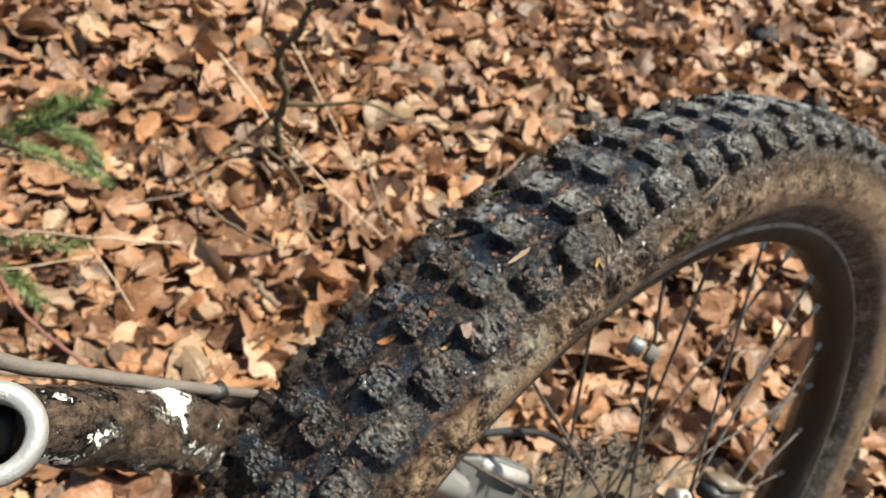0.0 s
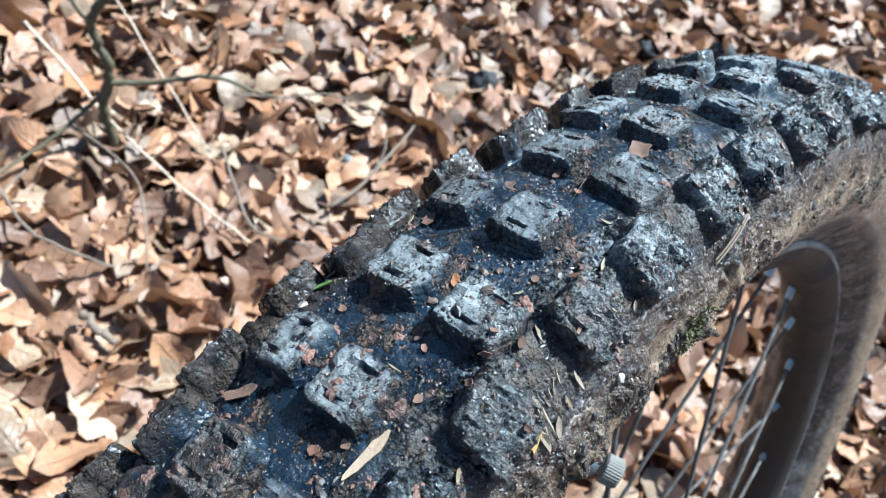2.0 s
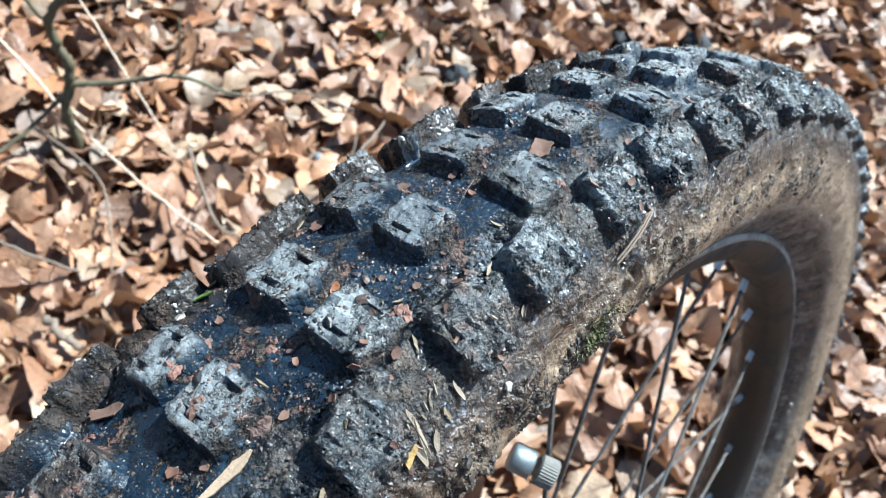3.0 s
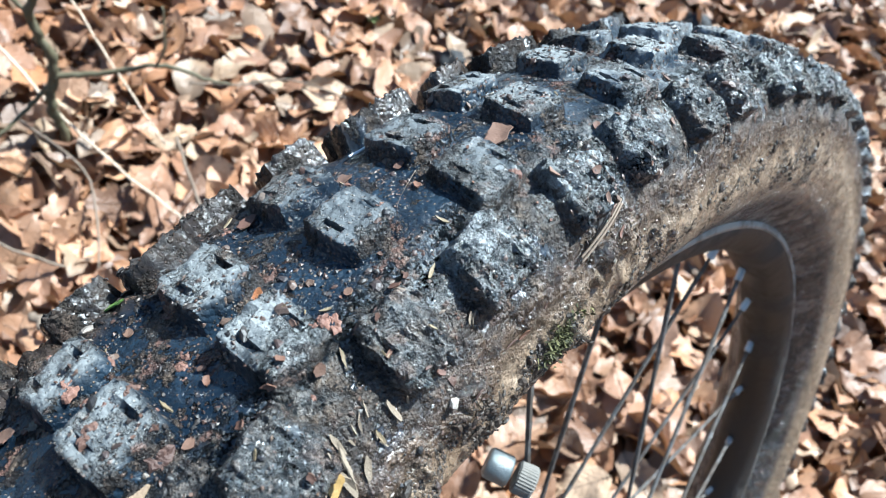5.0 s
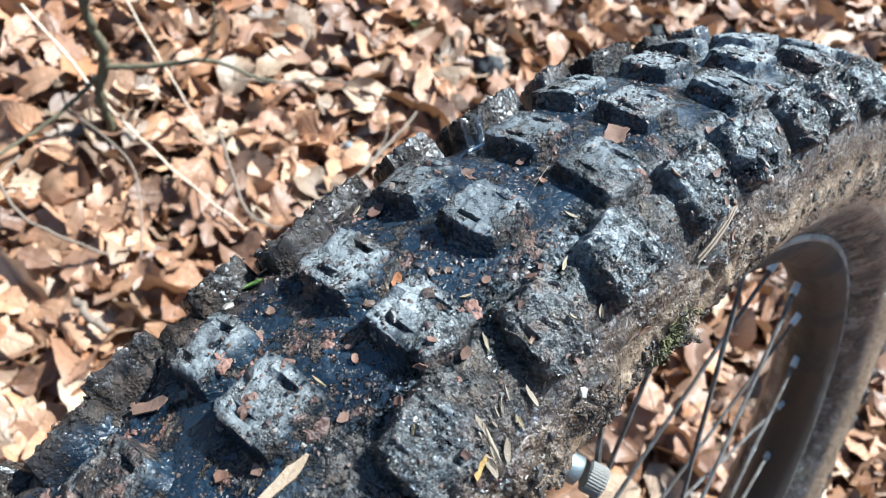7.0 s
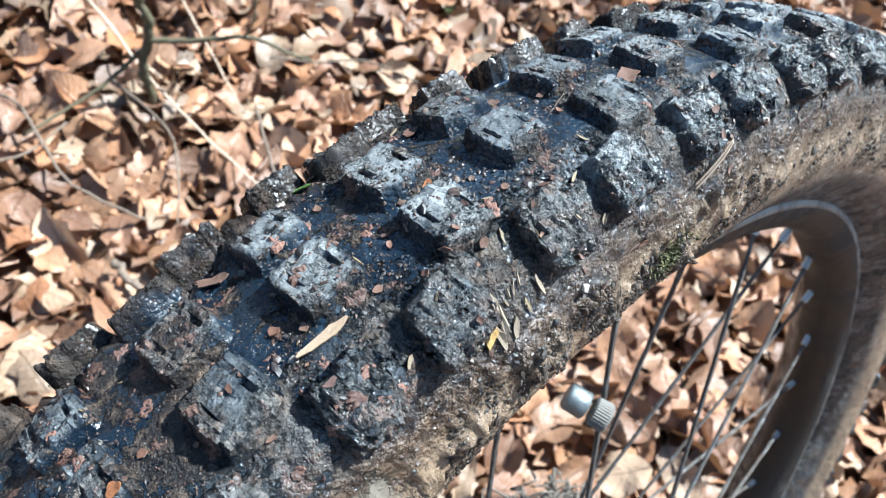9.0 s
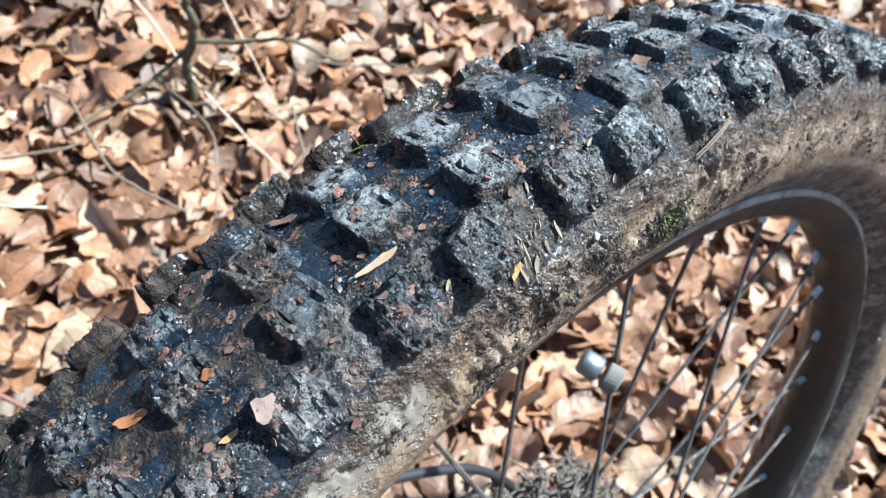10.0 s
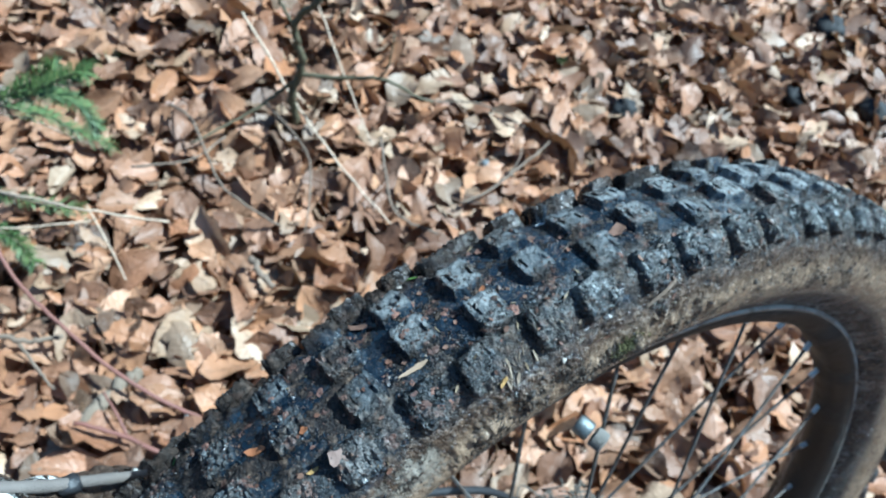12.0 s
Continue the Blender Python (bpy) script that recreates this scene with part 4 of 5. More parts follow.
def crumbs():
    """Specks and clods of mud, bark and leaf stuck all over the tread and thicker along the sidewall."""
    rng = random.Random(3)
    pieces = []
    base = [Vector(v) for v in ((1, 0, 0), (-1, 0, 0), (0, 1, 0), (0, -1, 0), (0, 0, 1), (0, 0, -1))]
    tri = [(0, 2, 4), (2, 1, 4), (1, 3, 4), (3, 0, 4), (2, 0, 5), (1, 2, 5), (3, 1, 5), (0, 3, 5)]
    wet = []
    for i in range(120000):
        deg = rng.uniform(58, 146)
        belt = rng.random() < 0.45
        arc = -rng.triangular(WIDE - 0.010, WIDE + 0.016, WIDE - 0.001) if belt else rng.uniform(-1, 1) * WIDE
        if belt and (106 < deg < 113.5 and arc < -WIDE + 0.003 and rng.random() < 0.985 or deg < 86 and rng.random() < 0.75):
            continue
        at = polar(0.34, deg, arc)
        # mud gathers in clusters and round the feet of the knobs, and leaves bare rubber between
        m, steep = on_skin(deg, arc, rng.uniform(-0.0001, 0.0004))
        thick = noise.fractal(at * 75, 0.8, 2.1, 3) + (0.12 if belt else 0.08) + (0.30 if steep < 0.93 else 0.0)
        if thick < rng.uniform(0.0, 0.55):
            continue
        size = 0.00013 + 0.00042 * rng.random() ** 3
        m = m @ Matrix.Rotation(rng.uniform(0, 6.28), 4, "Z")
        if rng.random() < 0.02:
            size = rng.uniform(0.0005, 0.0013)
            (wet if belt else pieces).append(lump_shape(rng, m, Vector((size * rng.uniform(0.7, 1.6), size * rng.uniform(0.6, 1.2), size * rng.uniform(0.4, 0.7))), 4))
            continue
        sc = Vector((size * rng.uniform(0.7, 2.0), size * rng.uniform(0.6, 1.4), size * rng.uniform(0.3, 0.9)))
        (wet if belt else pieces).append(([m @ Vector((v.x * sc.x * rng.uniform(0.6, 1.2), v.y * sc.y * rng.uniform(0.6, 1.2), v.z * sc.z)) for v in base], tri))
    for heap, mat, label in ((pieces, M_CRUMB, "dark crumbs of mud and bark in clusters on the tread"), (wet, M_WET, "wet brown mud grains along the tyre shoulder")):
        ob = bike_part("caked_mud", join(heap), mat, label, parent=tyre, smooth=False)
        ob["kind"] = "stuff"


crumbs()


def flake(name, deg, lat, long_, wide, turn, mat, label, category, curl=0.2, lean=0.0, group=""):
    """A thin, torn, slightly curled scrap lying on the tyre."""
    rng = random.Random(int(deg * 1000 + lat * 1e6))
    m = WHEEL @ on_skin(deg, arc_of(lat), 0.0006)[0] @ Matrix.Rotation(radians(turn), 4, "Z") @ Matrix.Rotation(radians(lean), 4, "X")
    n = 17
    tears = [(2 * math.pi * (j + rng.uniform(-0.35, 0.35)) / 5, rng.uniform(0.50, 0.95)) for j in range(5)]
    rim_at = []
    for i in range(n):
        a = 2 * math.pi * (i + rng.uniform(-0.3, 0.3)) / n
        q = min([1.12] + [d / math.cos(a - e) for e, d in tears if math.cos(a - e) > 0.2]) * rng.uniform(0.86, 1.08)
        rim_at.append((math.cos(a) * q * long_ * 0.46, math.sin(a) * q * wide * 0.48))
    verts, faces = [], []
    bend, dip = rng.uniform(0.3, 1.0) * curl, rng.uniform(-0.5, 0.5)
    for layer in (0.0, -0.00030):
        for share in (0.0, 0.5, 1.0):
            for x, y in rim_at if share else [(0.0, 0.0)]:
                x, y = x * share, y * share
                z = bend * (2.2 * y * y / wide + 1.2 * x * x / long_ + dip * x * y / long_) + 0.08 * wide * noise.noise((x * 420, y * 420, deg))
                verts.append(m @ Vector((x, y, z + layer)))
    half = 1 + 2 * n
    for b in (0, half):
        for i in range(n):
            k = (i + 1) % n
            faces += [(b, b + 1 + i, b + 1 + k), (b + 1 + i, b + 1 + n + i, b + 1 + n + k, b + 1 + k)]
    faces += [(1 + n + i, half + 1 + n + i, half + 1 + n + (i + 1) % n, 1 + n + (i + 1) % n) for i in range(n)]
    o = m.translation
    ob = mesh_object(name, [v - o for v in verts], faces, mat)
    ob.data.set_sharp_from_angle(angle=radians(35))
    ob.location = o
    return tagged(ob, label, category, group)


def strand(name, points, r, mat, label, category):
    o = Vector(points[0])
    v, f = tube(smooth_path([Vector(p) - o for p in points], 6), r, 6)
    ob = mesh_object(name, v, f, mat)
    ob.location = o
    return tagged(ob, label, category)


def wheel_point(deg, lat, lift):
    return WHEEL @ on_skin(deg, arc_of(lat), lift)[0].translation


SCRAP = "leaf scraps on the tyre"
flake("leaf_fragment", 99.1, -0.0002, 0.0052, 0.0030, 60, M_ORANGE, "small orange-brown leaf scrap on a tread knob", "leaf fragment", 0.3, 0, SCRAP)
flake("leaf_fragment", 88.7, -0.0040, 0.0150, 0.0080, 20, M_FLAKE, "torn reddish-brown leaf scrap on the tread", "leaf fragment", 0.25, 8, SCRAP)
flake("leaf_fragment", 89.8, -0.0204, 0.0060, 0.0035, 10, M_FLAKE, "small rust-brown leaf scrap on the tread", "leaf fragment", 0.2, 0, SCRAP)
flake("leaf_fragment", 106.3, 0.0180, 0.0120, 0.0045, -57, M_FLAKE, "curled tan leaf scrap on the tread", "leaf fragment", 0.4, 10, SCRAP)
flake("leaf_fragment", 114.8, 0.0006, 0.0100, 0.0046, 150, M_ORANGE, "torn orange-brown leaf scrap on the tread", "leaf fragment", 0.3, 10, SCRAP)
flake("leaf_fragment", 111.4, -0.0206, 0.0115, 0.0085, 45, M_PINK, "pale pinkish leaf scrap on the tyre", "leaf fragment", 0.15, 0, SCRAP)
flake("leaf_fragment", 93.8, 0.0112, 0.0070, 0.0030, 0, M_FLAKE, "narrow brown leaf scrap on the tread", "leaf fragment", 0.2, 0, SCRAP)
flake("leaf_fragment", 97.0, 0.0185, 0.0060, 0.0035, 20, M_FLAKE, "small tan leaf scrap between knobs", "leaf fragment", 0.2, 0, SCRAP)
flake("leaf_fragment", 101.6, 0.0275, 0.0130, 0.0060, 75, M_FLAKE, "pale brown leaf scrap on a side knob", "leaf fragment", 0.25, 0, SCRAP)
flake("leaf_fragment", 112.0, -0.0078, 0.0052, 0.0036, 10, M_ORANGE, "bright orange-brown leaf scrap on the tread", "leaf fragment", 0.2, 0, SCRAP)
flake("leaf_fragment", 103.1, -0.0126, 0.0030, 0.0022, 10, M_FLAKE, "tiny pinkish leaf scrap on the tread", "leaf fragment", 0.1, 0, SCRAP)
flake("straw_piece", 105.25, -0.0126, 0.0160, 0.0028, 2, M_SPLIT, "split yellow straw lying across the tread", "straw", 0.1, 6)
flake("leaf_fragment", 101.4, -0.0284, 0.0064, 0.0056, 70, M_YELLOW, "yellow leaf scrap stuck in the mud", "leaf fragment", 0.2, 0, SCRAP)
flake("leaf_fragment", 112.9, -0.0185, 0.0066, 0.0019, 170, M_YELLOW, "thin yellowish leaf scrap on the tread", "leaf fragment", 0.2, 0, SCRAP)
flake("grass_sprig", 119.4, 0.0225, 0.0046, 0.0026, 20, M_GREEN, "short scrap of green grass on a side knob", "grass", 0.2, 0)
flake("grass_sprig", 101.75, 0.0232, 0.0125, 0.0020, -57, M_GREEN, "fresh green grass blade on a side knob", "grass", 0.2, 0)
fibre = [wheel_point(deg, lat, lift) for deg, lat, lift in ((92.7, 0.0172, 0.0008), (92.2, 0.0166, 0.0010), (91.9, 0.0170, 0.0010), (91.5, 0.0188, 0.0016))]
strand("white_fibre", fibre, 0.00034, M_WHITE, "thin white plant fibre on the tread", "fibre")
m = WHEEL @ on_skin(94.3, arc_of(-0.0062))[0]
strand("hair_strand", [m @ Vector(q) for q in ((0.0, 0.0, -0.0002), (-0.0006, 0.0004, 0.0030), (-0.0025, 0.0012, 0.0060), (-0.0052, 0.0016, 0.0082))], 0.00004, M_PALE, "single pale stalk fibre arching off the tread", "fibre")


def scraps_everywhere():
    rng = random.Random(77)
    for i in range(170):
        deg = rng.triangular(62, 140, 104)
        lat = rng.choice((-1, -1, 1)) * rng.uniform(0.002, 0.029)
        size = 0.0009 + 0.0030 * rng.random() ** 2.4
        lab, mat = rng.choice((("small brown leaf crumb stuck to the tyre", M_FLAKE), ("small brown leaf crumb stuck to the tyre", M_FLAKE), ("pale wood splinter stuck in the mud", M_STRAW)))
        wide = size * (rng.uniform(0.5, 0.8) if mat is M_FLAKE else 0.3)
        flake("leaf_fragment" if mat is M_FLAKE else "splinter", deg, lat, size * (1 if mat is M_FLAKE else 1.4), wide, rng.uniform(0, 180), mat, lab,
              "leaf fragment" if mat is M_FLAKE else "splinter", 0.25, rng.uniform(-15, 15), SCRAP)


scraps_everywhere()


def wood_chips():
    """A nest of pale chips and a yellow scrap pressed into the mud of the shoulder."""
    rng = random.Random(61)
    for i in range(20):
        deg, lat = rng.gauss(100.7, 0.8), -rng.uniform(0.0255, 0.0300)
        size = 0.0018 + 0.0068 * rng.random() ** 1.5
        flake("wood_chip", deg, lat, size, size * rng.uniform(0.10, 0.30), rng.uniform(40, 140), M_CHIP, "pale torn wood chip pressed into the mud", "wood chip", 0.15, rng.uniform(-25, 25), "wood chips on the tyre")
    for i in range(24):
        deg, lat = rng.uniform(72, 98), -min(0.0306, rng.uniform(0.0262, 0.0315))
        size = rng.uniform(0.0016, 0.0042)
        flake("wood_chip", deg, lat, size, size * rng.uniform(0.15, 0.4), rng.uniform(0, 180), M_CHIP if rng.random() < 0.5 else M_FLAKE, "small wood chip pressed into the mud", "wood chip", 0.5, rng.uniform(-30, 30), "wood chips on the tyre")
    m = WHEEL @ on_skin(89.0, arc_of(-0.029))[0]
    for q in ((0.0, 0.0, 0.0), (0.0004, 0.0008, 0.0002)):
        strand("dry_stalk", [m @ (Vector(q) + Vector(v)) for v in ((0.0070, 0.0030, 0.0004), (0.0025, 0.0010, 0.0016), (-0.0030, -0.0012, 0.0022), (-0.0080, -0.0030, 0.0018))], 0.00028, M_TWIG, "thin dry stalk stuck across the tyre shoulder", "dry stalk")


wood_chips()


def crust(deg, lat, size, rng):
    """A crumbly low heap of bark and leaf bits with a ragged edge."""
    m = on_skin(deg, arc_of(lat), -0.0002)[0] @ Matrix.Rotation(rng.uniform(0, 6.28), 4, "Z")
    seed, oval = Vector((rng.uniform(0, 90), rng.uniform(0, 90), rng.uniform(0, 90))), rng.uniform(0.5, 0.9)
    n, rings = 22, 7
    verts, faces = [m @ Vector((0, 0, size * 0.05))], []
    for k in range(1, rings + 1):
        q = k / rings
        for i in range(n):
            a = 2 * math.pi * i / n
            way = Vector((math.cos(a), math.sin(a), 0))
            edge = 0.75 + 0.45 * noise.fractal(seed + way * 1.6, 0.7, 2.2, 3)
            x, y = way.x * q * size * 0.5 * edge, way.y * q * size * 0.5 * edge * oval
            z = size * 0.05 * (1 - q ** 4) + 0.00040 * noise.fractal(seed + Vector((x, y, 0)) * 800, 0.7, 2.2, 4) * (1 - 0.5 * q ** 6) - 0.0005 * q ** 8
            verts.append(m @ Vector((x, y, z)))
    for i in range(n):
        j = (i + 1) % n
        faces.append((0, 1 + i, 1 + j))
        faces += [(1 + k * n + i, 1 + (k + 1) * n + i, 1 + (k + 1) * n + j, 1 + k * n + j) for k in range(rings - 1)]
    o = WHEEL @ m.translation
    ob = mesh_object("bark_crust", [WHEEL @ v - o for v in verts], faces, M_RUST, smooth=False)
    ob.location = o
    tagged(ob, "crumbly reddish-brown crust of bark and leaf on the tyre", "bark crust", "bark crusts on the tyre")


def crusts():
    rng = random.Random(19)
    for deg, lat, size in ((98.4, -0.0145, 0.0070), (98.9, -0.0150, 0.0050), (103.8, -0.0105, 0.0100), (105.2, -0.0214, 0.0062), (105.9, -0.0236, 0.0072), (106.3, -0.0220, 0.0050), (105.5, -0.0252, 0.0046), (107.0, -0.0242, 0.0060), (93.9, 0.0110, 0.0055), (110.2, 0.0030, 0.0070)):
        crust(deg, lat, size, rng)
    for i in range(70):
        crust(rng.triangular(84, 126, 108), rng.uniform(-0.027, 0.022), rng.uniform(0.0020, 0.0055), rng)


crusts()


def moss():
    rng = random.Random(9)
    c = on_tyre(91.6, 0, 0.002, -WIDE + 0.001)
    pieces = []
    for i in range(650):
        x, y = rng.gauss(0, 0.0036), rng.gauss(0, 0.0019)
        d = Vector((rng.gauss(0, 1), rng.gauss(0, 1), 1)).normalized() * rng.uniform(0.0005, 0.0015)
        s = Vector((rng.uniform(-1, 1), rng.uniform(-1, 1), 0)).normalized() * 0.00028
        p = Vector((x, y, 0))
        pieces.append(([p - s, p + s, p + d * 0.6 + s, p + d], [(0, 1, 2), (0, 2, 3)]))
    v, f = join(pieces)
    ob = mesh_object("moss_tuft", v, f, M_MOSS, smooth=False)
    ob.matrix_world = WHEEL @ c
    tagged(ob, "olive green moss tuft caught on the tyre sidewall", "moss")


moss()


# ---- plants and twigs on the ground ----
def stem_thing(name, label, category, lines, mat, lift=0.0, group=""):
    """A twig or stem: the first line is the trunk, the rest its side shoots as parts. A line: points, thick end, thin end."""
    rng = random.Random(len(label) * 7 + len(lines))
    o = Vector(lines[0][0][0])
    top = None
    for pts, r0, r1 in lines:
        path = smooth_path([Vector(p) - o + Vector((0, 0, lift)) for p in pts], 7)
        path = [p + Vector((rng.gauss(0, r0 * 0.25), rng.gauss(0, r0 * 0.25), rng.gauss(0, r0 * 0.2))) for p in path]
        v, f = tube(path, (r0, r1), 8, 0.12 if r0 < 0.006 else 0.22, rng)
        ob = mesh_object(name if top is None else "shoot", v, f, mat, top)
        if top is None:
            top = ob
            top.location = o
    return tagged(top, label, category, group)


stem_thing("bush_stem", "thin olive-brown bush stem with bare forked shoots", "shrub",
           [([(-0.262, 0.75, -0.03), (-0.266, 0.749, 0.02), (-0.271, 0.748, 0.07), (-0.260, 0.750, 0.106), (-0.262, 0.750, 0.14), (-0.271, 0.748, 0.181), (-0.246, 0.754, 0.221), (-0.236, 0.755, 0.251), (-0.220, 0.758, 0.30), (-0.21, 0.76, 0.36)], 0.0062, 0.0034),
            ([(-0.262, 0.750, 0.103), (-0.218, 0.759, 0.109), (-0.158, 0.771, 0.126), (-0.111, 0.780, 0.113), (-0.085, 0.785, 0.106)], 0.0034, 0.0016),
            ([(-0.160, 0.771, 0.125), (-0.150, 0.775, 0.15), (-0.153, 0.79, 0.19)], 0.0016, 0.0009),
            ([(-0.262, 0.750, 0.10), (-0.285, 0.735, 0.07), (-0.315, 0.70, 0.045), (-0.36, 0.63, 0.03)], 0.0030, 0.0016),
            ([(-0.271, 0.748, 0.181), (-0.29, 0.75, 0.21), (-0.285, 0.752, 0.26), (-0.275, 0.752, 0.33)], 0.0024, 0.0015)], M_BARK_OLIVE)
PL = "fallen twigs"
stem_thing("dry_stalk", "long pale dry stalk lying over the leaves", "stalk", [([(-0.409, 0.867, 0.06), (-0.332, 0.807, 0.05), (-0.272, 0.756, 0.045), (-0.17, 0.682, 0.04), (-0.065, 0.625, 0.03)], 0.0020, 0.0013)], M_PALE, group=PL)
stem_thing("twig", "thin grey-brown twig bent over the leaves", "twig", [([(-0.416, 0.675, 0.03), (-0.37, 0.653, 0.045), (-0.322, 0.612, 0.035), (-0.279, 0.576, 0.035), (-0.196, 0.559, 0.03)], 0.0019, 0.0015)], M_TWIG, 0.006, PL)
stem_thing("red_stem", "slender reddish bramble stem arching over leaves", "stem", [([(-0.47, 0.40, 0.10), (-0.40, 0.352, 0.075), (-0.321, 0.324, 0.06), (-0.236, 0.305, 0.045), (-0.166, 0.304, 0.03), (-0.10, 0.31, 0.02)], 0.0020, 0.0024)], M_BARK_RED, group=PL)
stem_thing("red_stem", "short forked reddish twig on the leaves", "stem", [([(-0.266, 0.248, 0.04), (-0.229, 0.254, 0.036), (-0.183, 0.256, 0.03), (-0.12, 0.26, 0.02)], 0.0024, 0.0028), ([(-0.26, 0.287, 0.04), (-0.235, 0.272, 0.04), (-0.215, 0.258, 0.034)], 0.0012, 0.0018)], M_BARK_RED, group=PL)
stem_thing("twig", "grey forked twig lying on the leaves", "twig", [([(-0.45, 0.285, 0.05), (-0.389, 0.296, 0.045), (-0.356, 0.306, 0.042), (-0.332, 0.324, 0.04)], 0.0034, 0.0026), ([(-0.369, 0.301, 0.042), (-0.332, 0.283, 0.036), (-0.309, 0.272, 0.03)], 0.0022, 0.0013)], M_TWIG, group=PL)
stem_thing("dead_branch", "short weathered grey branch half under leaves", "branch", [([(-0.285, 0.16, 0.015), (-0.27, 0.217, 0.02), (-0.266, 0.261, 0.022), (-0.257, 0.302, 0.02), (-0.25, 0.33, 0.012)], 0.0080, 0.0070)], M_LOG, -0.002)
stem_thing("dry_stalk", "pale dry grass stalk lying over leaves", "stalk", [([(-0.499, 0.42, 0.1), (-0.439, 0.409, 0.13), (-0.392, 0.406, 0.15), (-0.329, 0.405, 0.17), (-0.251, 0.428, 0.17)], 0.0015, 0.0011)], M_PALE, group=PL)
stem_thing("twig", "thin brown twig bent in a bow", "twig", [([(-0.306, 0.737, 0.035), (-0.218, 0.679, 0.04), (-0.184, 0.621, 0.04), (-0.162, 0.561, 0.035)], 0.0014, 0.0010)], M_TWIG, 0.006, PL)
stem_thing("dry_stalk", "thin pale stalk standing among leaves", "stalk", [([(-0.331, 0.947, 0.07), (-0.24, 0.84, 0.06), (-0.152, 0.749, 0.03)], 0.0013, 0.0010)], M_PALE, group=PL)
stem_thing("twig", "dark bowed twig among the leaves", "twig", [([(-0.135, 0.741, 0.05), (-0.104, 0.683, 0.045), (-0.072, 0.642, 0.035), (-0.01, 0.638, 0.03)], 0.0018, 0.0016)], M_TWIG, 0.005, PL)
stem_thing("twig", "grey-brown twig with a short fork", "twig", [([(0.0, 0.70, 0.03), (0.029, 0.737, 0.036), (0.062, 0.812, 0.036), (0.083, 0.872, 0.03)], 0.0022, 0.0016), ([(0.045, 0.775, 0.036), (0.05, 0.80, 0.045), (0.048, 0.83, 0.04)], 0.0012, 0.0009)], M_TWIG, 0.006, PL)
stem_thing("twig", "long thin twig lying flat on leaves", "twig", [([(-0.15, 0.845, 0.035), (-0.094, 0.858, 0.036), (-0.031, 0.886, 0.036), (0.048, 0.878, 0.03)], 0.0014, 0.0012)], M_TWIG, 0.006, PL)
stem_thing("twig", "dark crooked twig among brown leaves", "twig", [([(-0.40, 0.56, 0.03), (-0.372, 0.574, 0.036), (-0.338, 0.603, 0.036), (-0.325, 0.661, 0.03)], 0.0017, 0.0013)], M_TWIG, 0.004, PL)
stem_thing("dry_stalk", "fine pale stalk hanging over leaves", "stalk", [([(-0.401, 0.474, 0.05), (-0.35, 0.44, 0.04), (-0.315, 0.414, 0.03)], 0.0010, 0.0008)], M_PALE, 0.004, PL)
stem_thing("twig", "short thick broken twig on the leaves", "twig", [([(-0.205, 0.50, 0.03), (-0.185, 0.487, 0.032), (-0.165, 0.478, 0.03)], 0.0042, 0.0038)], M_TWIG, 0.006, PL)


def spruce_sprig(base, tips, label):
    """A sprig: a woody stem with side shoots, each set with needles."""
    rng = random.Random(int(1000 * abs(base[0])))
    o = Vector(base)
    top = None
    for pts, density in tips:
        path = smooth_path([Vector(p) - o for p in pts], 10)
        wood = mesh_object("spruce_sprig" if top is None else "shoot", *tube(path, (0.0016, 0.0008), 6), M_TWIG, top)
        if top is None:
            top = wood
        pieces = []
        for i in range(int(density * len(path))):
            t = rng.random() * (len(path) - 1.001)
            p = path[int(t)].lerp(path[int(t) + 1], t % 1)
            ax = (path[int(t) + 1] - path[int(t)]).normalized()
            side = Vector((rng.gauss(0, 1), rng.gauss(0, 1), rng.gauss(0.25, 0.8)))
            side = (side - ax * side.dot(ax)).normalized()
            d = (side * 0.8 + ax * 0.65).normalized() * rng.uniform(0.011, 0.019)
            w = d.cross(Vector((0.3, 0.2, 1))).normalized() * 0.00048
            pieces.append(([p - w, p + w, p + d * 0.7 + w * 0.9, p + d, p + d * 0.7 - w * 0.9], [(0, 1, 2, 4), (4, 2, 3)]))
        needles = mesh_object("needles", *join(pieces), M_NEEDLE, wood if wood is top else top, "green spruce needles", smooth=False)
        needles["kind"] = "stuff"
    top.location = o
    return tagged(top, label, "spruce sprig")


spruce_sprig((-0.57, 0.369, -0.02), [([(-0.57, 0.369, -0.02), (-0.51, 0.459, 0.17), (-0.455, 0.466, 0.21), (-0.402, 0.462, 0.25), (-0.358, 0.456, 0.29), (-0.328, 0.452, 0.315)], 17),
    ([(-0.413, 0.464, 0.24), (-0.406, 0.494, 0.21), (-0.398, 0.511, 0.18), (-0.391, 0.512, 0.15)], 14), ([(-0.456, 0.462, 0.2), (-0.442, 0.499, 0.16), (-0.423, 0.518, 0.125), (-0.4, 0.534, 0.1)], 10), ([(-0.44, 0.466, 0.22), (-0.409, 0.478, 0.25), (-0.396, 0.485, 0.26)], 12)], "young green spruce branch reaching over the leaves")
spruce_sprig((-0.508, 0.44, 0.06), [([(-0.508, 0.44, 0.06), (-0.443, 0.444, 0.07), (-0.398, 0.463, 0.06)], 9), ([(-0.471, 0.4, 0.06), (-0.44, 0.399, 0.055), (-0.41, 0.387, 0.045)], 13)], "sparse green spruce sprig lying on leaves")
stem_thing("dry_stalk", "yellow-green grass stalk crossing under spruce needles", "stalk", [([(-0.48, 0.394, 0.06), (-0.437, 0.406, 0.07), (-0.399, 0.432, 0.07), (-0.381, 0.453, 0.06)], 0.0010, 0.0008)], M_PALE, group=PL)
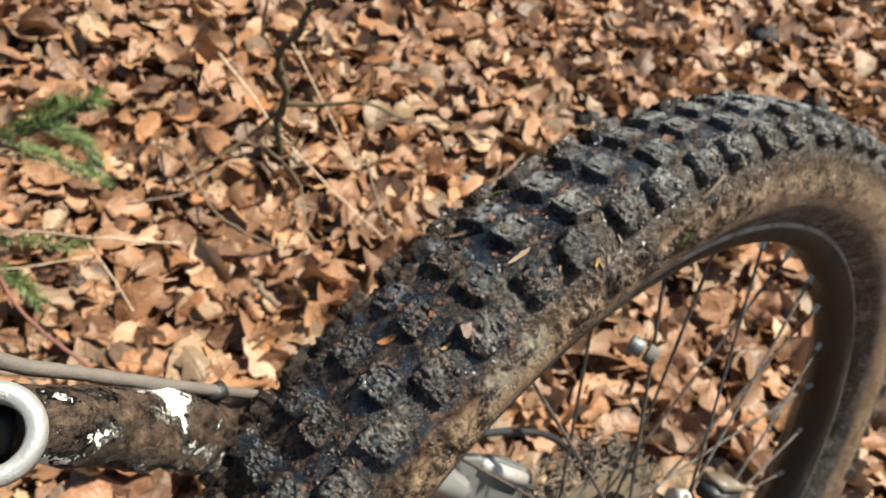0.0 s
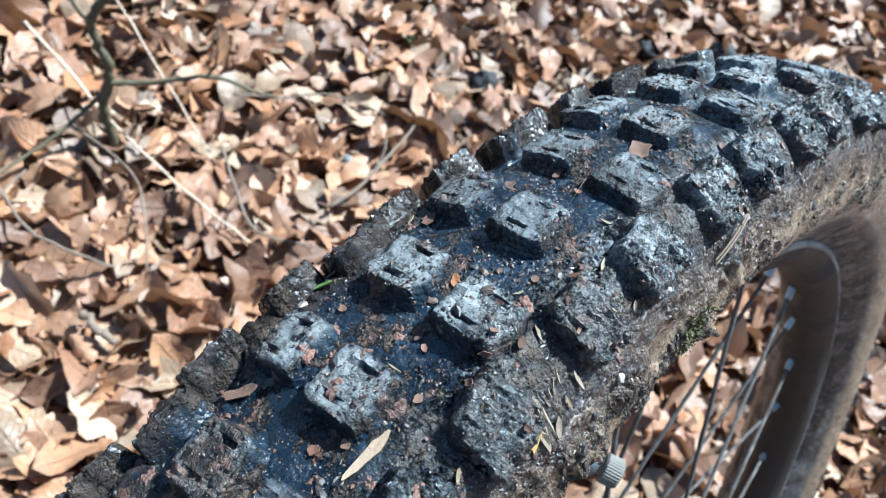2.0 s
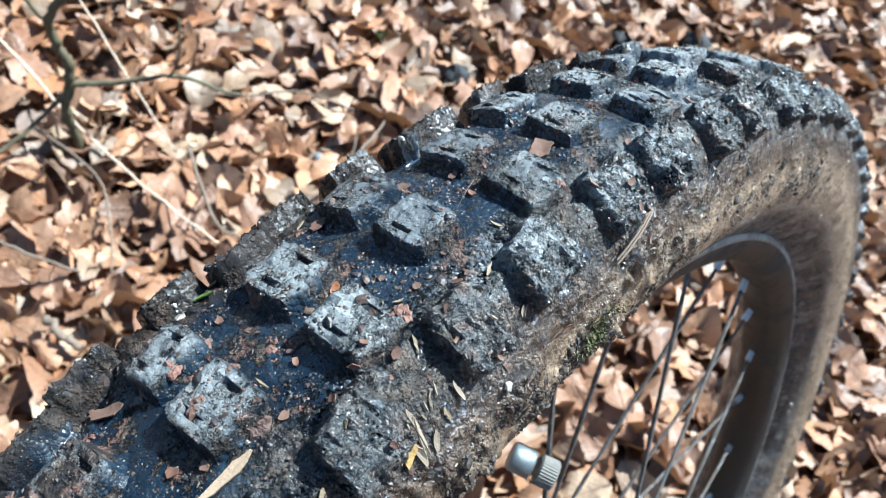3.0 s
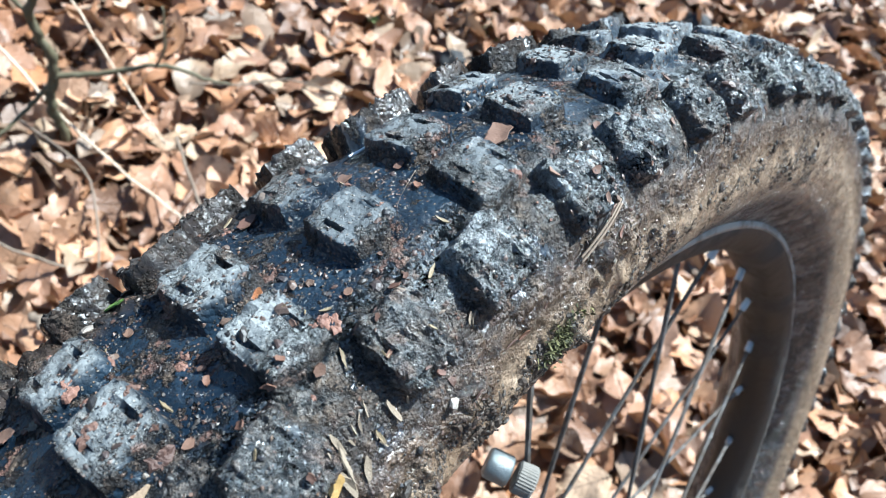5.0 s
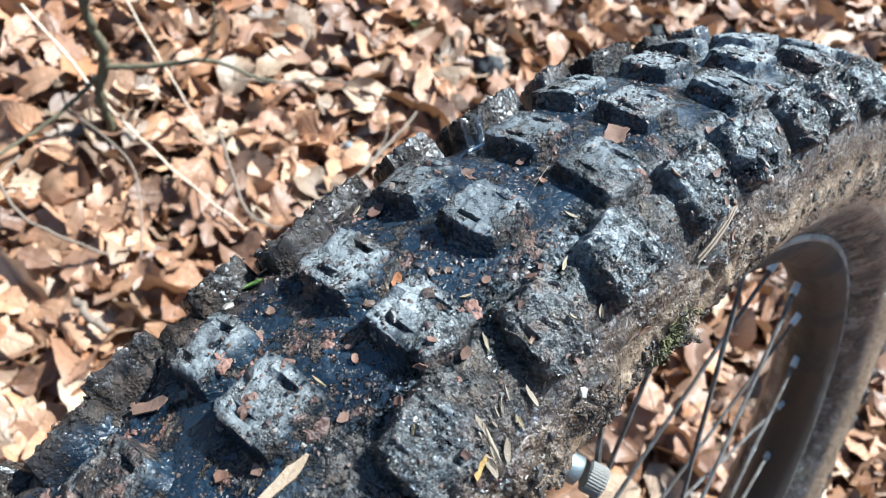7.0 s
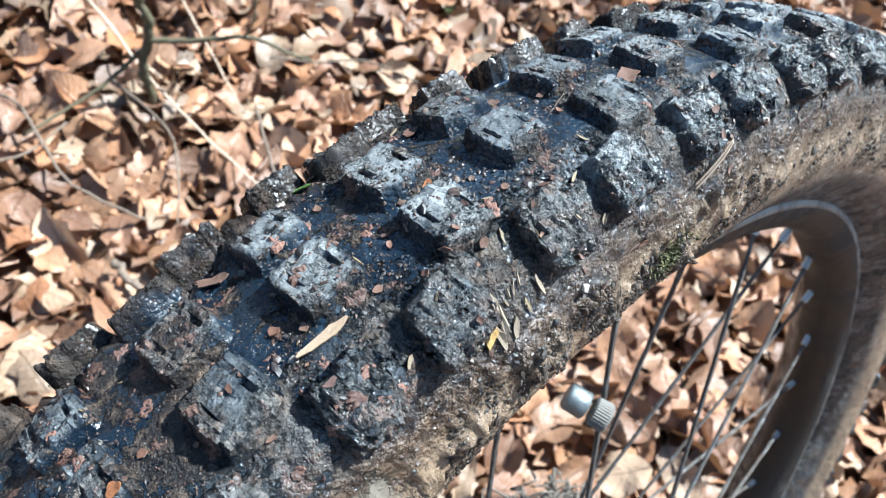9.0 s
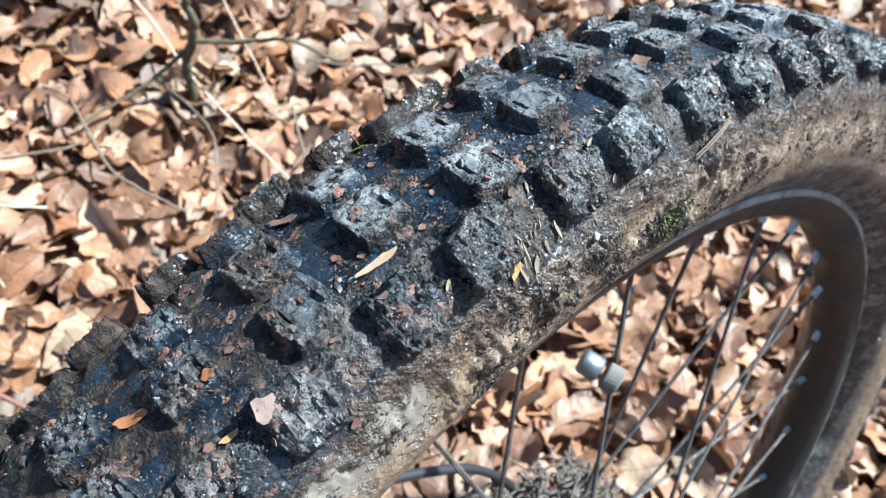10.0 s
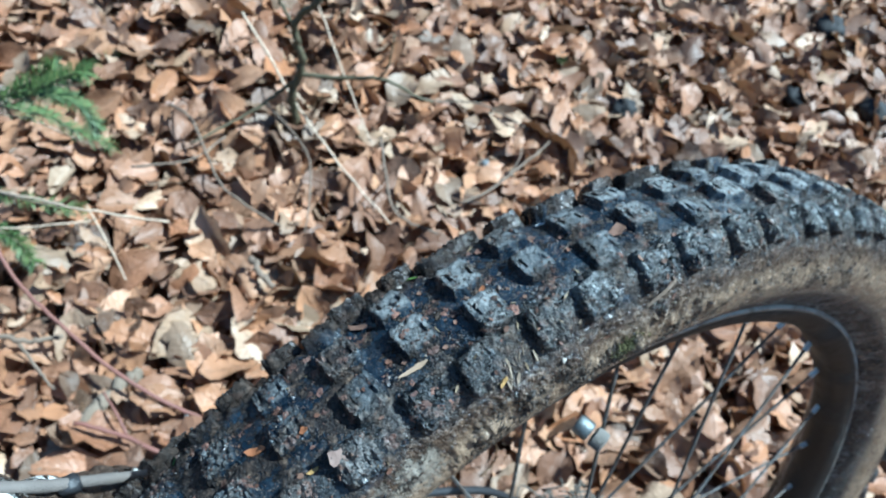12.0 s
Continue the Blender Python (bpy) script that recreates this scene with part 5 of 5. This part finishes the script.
stem_thing("dry_stalk", "bent yellowish grass stalk below the spruce branch", "stalk", [([(-0.467, 0.456, 0.19), (-0.447, 0.487, 0.16), (-0.405, 0.511, 0.12)], 0.0011, 0.0008)], M_PALE, group=PL)


# ---- small things on the litter ----
def clod(x, y, size, mat, name, label, category, flat=0.55, group=""):
    """A lump of earth or a pebble pressed into the leaves."""
    rng = random.Random(int(abs(x) * 1000 + y * 77))
    verts, faces, n, rings = [], [], 14, 9
    for i in range(rings + 1):
        a = math.pi * i / rings
        for j in range(n):
            b = 2 * math.pi * j / n
            d = Vector((math.sin(a) * math.cos(b), math.sin(a) * math.sin(b), math.cos(a)))
            q = size * (1 + 0.45 * noise.fractal(d * 2.2 + Vector((x * 9, y * 9, 0)), 0.8, 2.0, 3) * (1 if mat is M_CLOD else 0.35))
            verts.append((d.x * q, d.y * q * rng.uniform(0.97, 1.03), d.z * q * flat))
    for i in range(rings):
        faces += [(i * n + j, i * n + (j + 1) % n, (i + 1) * n + (j + 1) % n, (i + 1) * n + j) for j in range(n)]
    ob = mesh_object(name, verts, faces, mat)
    ob.location = (x, y, height(x, y) + 0.030 + size * flat * 0.35)
    return tagged(ob, label, category, group)


CLODS = [(0.176, 1.015, 0.020), (0.50, 1.43, 0.030), (0.449, 1.20, 0.020), (0.59, 1.24, 0.026), (0.545, 1.40, 0.018)]
PEBBLES = [(0.009, 0.80, 0.008), (0.109, 1.126, 0.010), (0.053, 1.09, 0.007), (0.455, 1.22, 0.010), (-0.395, 0.439, 0.009), (-0.176, 0.302, 0.003), (0.319, 0.58, 0.007)]
SPROUTS = [(0.209, 1.10, 0.018), (0.056, 1.074, 0.006), (-0.55, 0.738, 0.010), (0.90, 1.29, 0.022)]
M_CLOD = plain("black_wet_earth", (0.010, 0.009, 0.009), 0.75, scale=140.0)
M_PEBBLE = plain("pale_grey_stone", (0.17, 0.175, 0.175), 0.6, scale=200.0)
for x, y, r in CLODS:
    clod(x, y, r, M_CLOD, "earth_clod", "dark damp clod of earth among leaves", "earth clod", 0.6, "earth clods")
for x, y, r in PEBBLES:
    clod(x, y, r, M_PEBBLE, "pebble", "small pale grey pebble among brown leaves", "pebble", 0.7, "pebbles")


def sprout(x, y, spread, n, label):
    """A few green moss shoots or blades between the leaves."""
    rng = random.Random(int(x * 500 + y * 900))
    pieces = []
    for i in range(n):
        p = Vector((rng.gauss(0, spread), rng.gauss(0, spread), 0))
        d = Vector((rng.gauss(0, 0.8), rng.gauss(0, 0.8), 1)).normalized() * rng.uniform(0.008, 0.022)
        w = d.cross(Vector((1, 0.3, 0))).normalized() * 0.0011
        pieces.append(([p - w, p + w, p + d * 0.6 + w * 0.8, p + d, p + d * 0.6 - w * 0.8], [(0, 1, 2, 4), (4, 2, 3)]))
    v, f = join(pieces)
    ob = mesh_object("green_shoot", v, f, M_NEEDLE, smooth=False)
    ob.location = (x, y, height(x, y) + 0.028)
    return tagged(ob, label, "green plant", kind="stuff")


for x, y, q in SPROUTS:
    sprout(x, y, q, 26, "tuft of small green shoots between dry leaves")
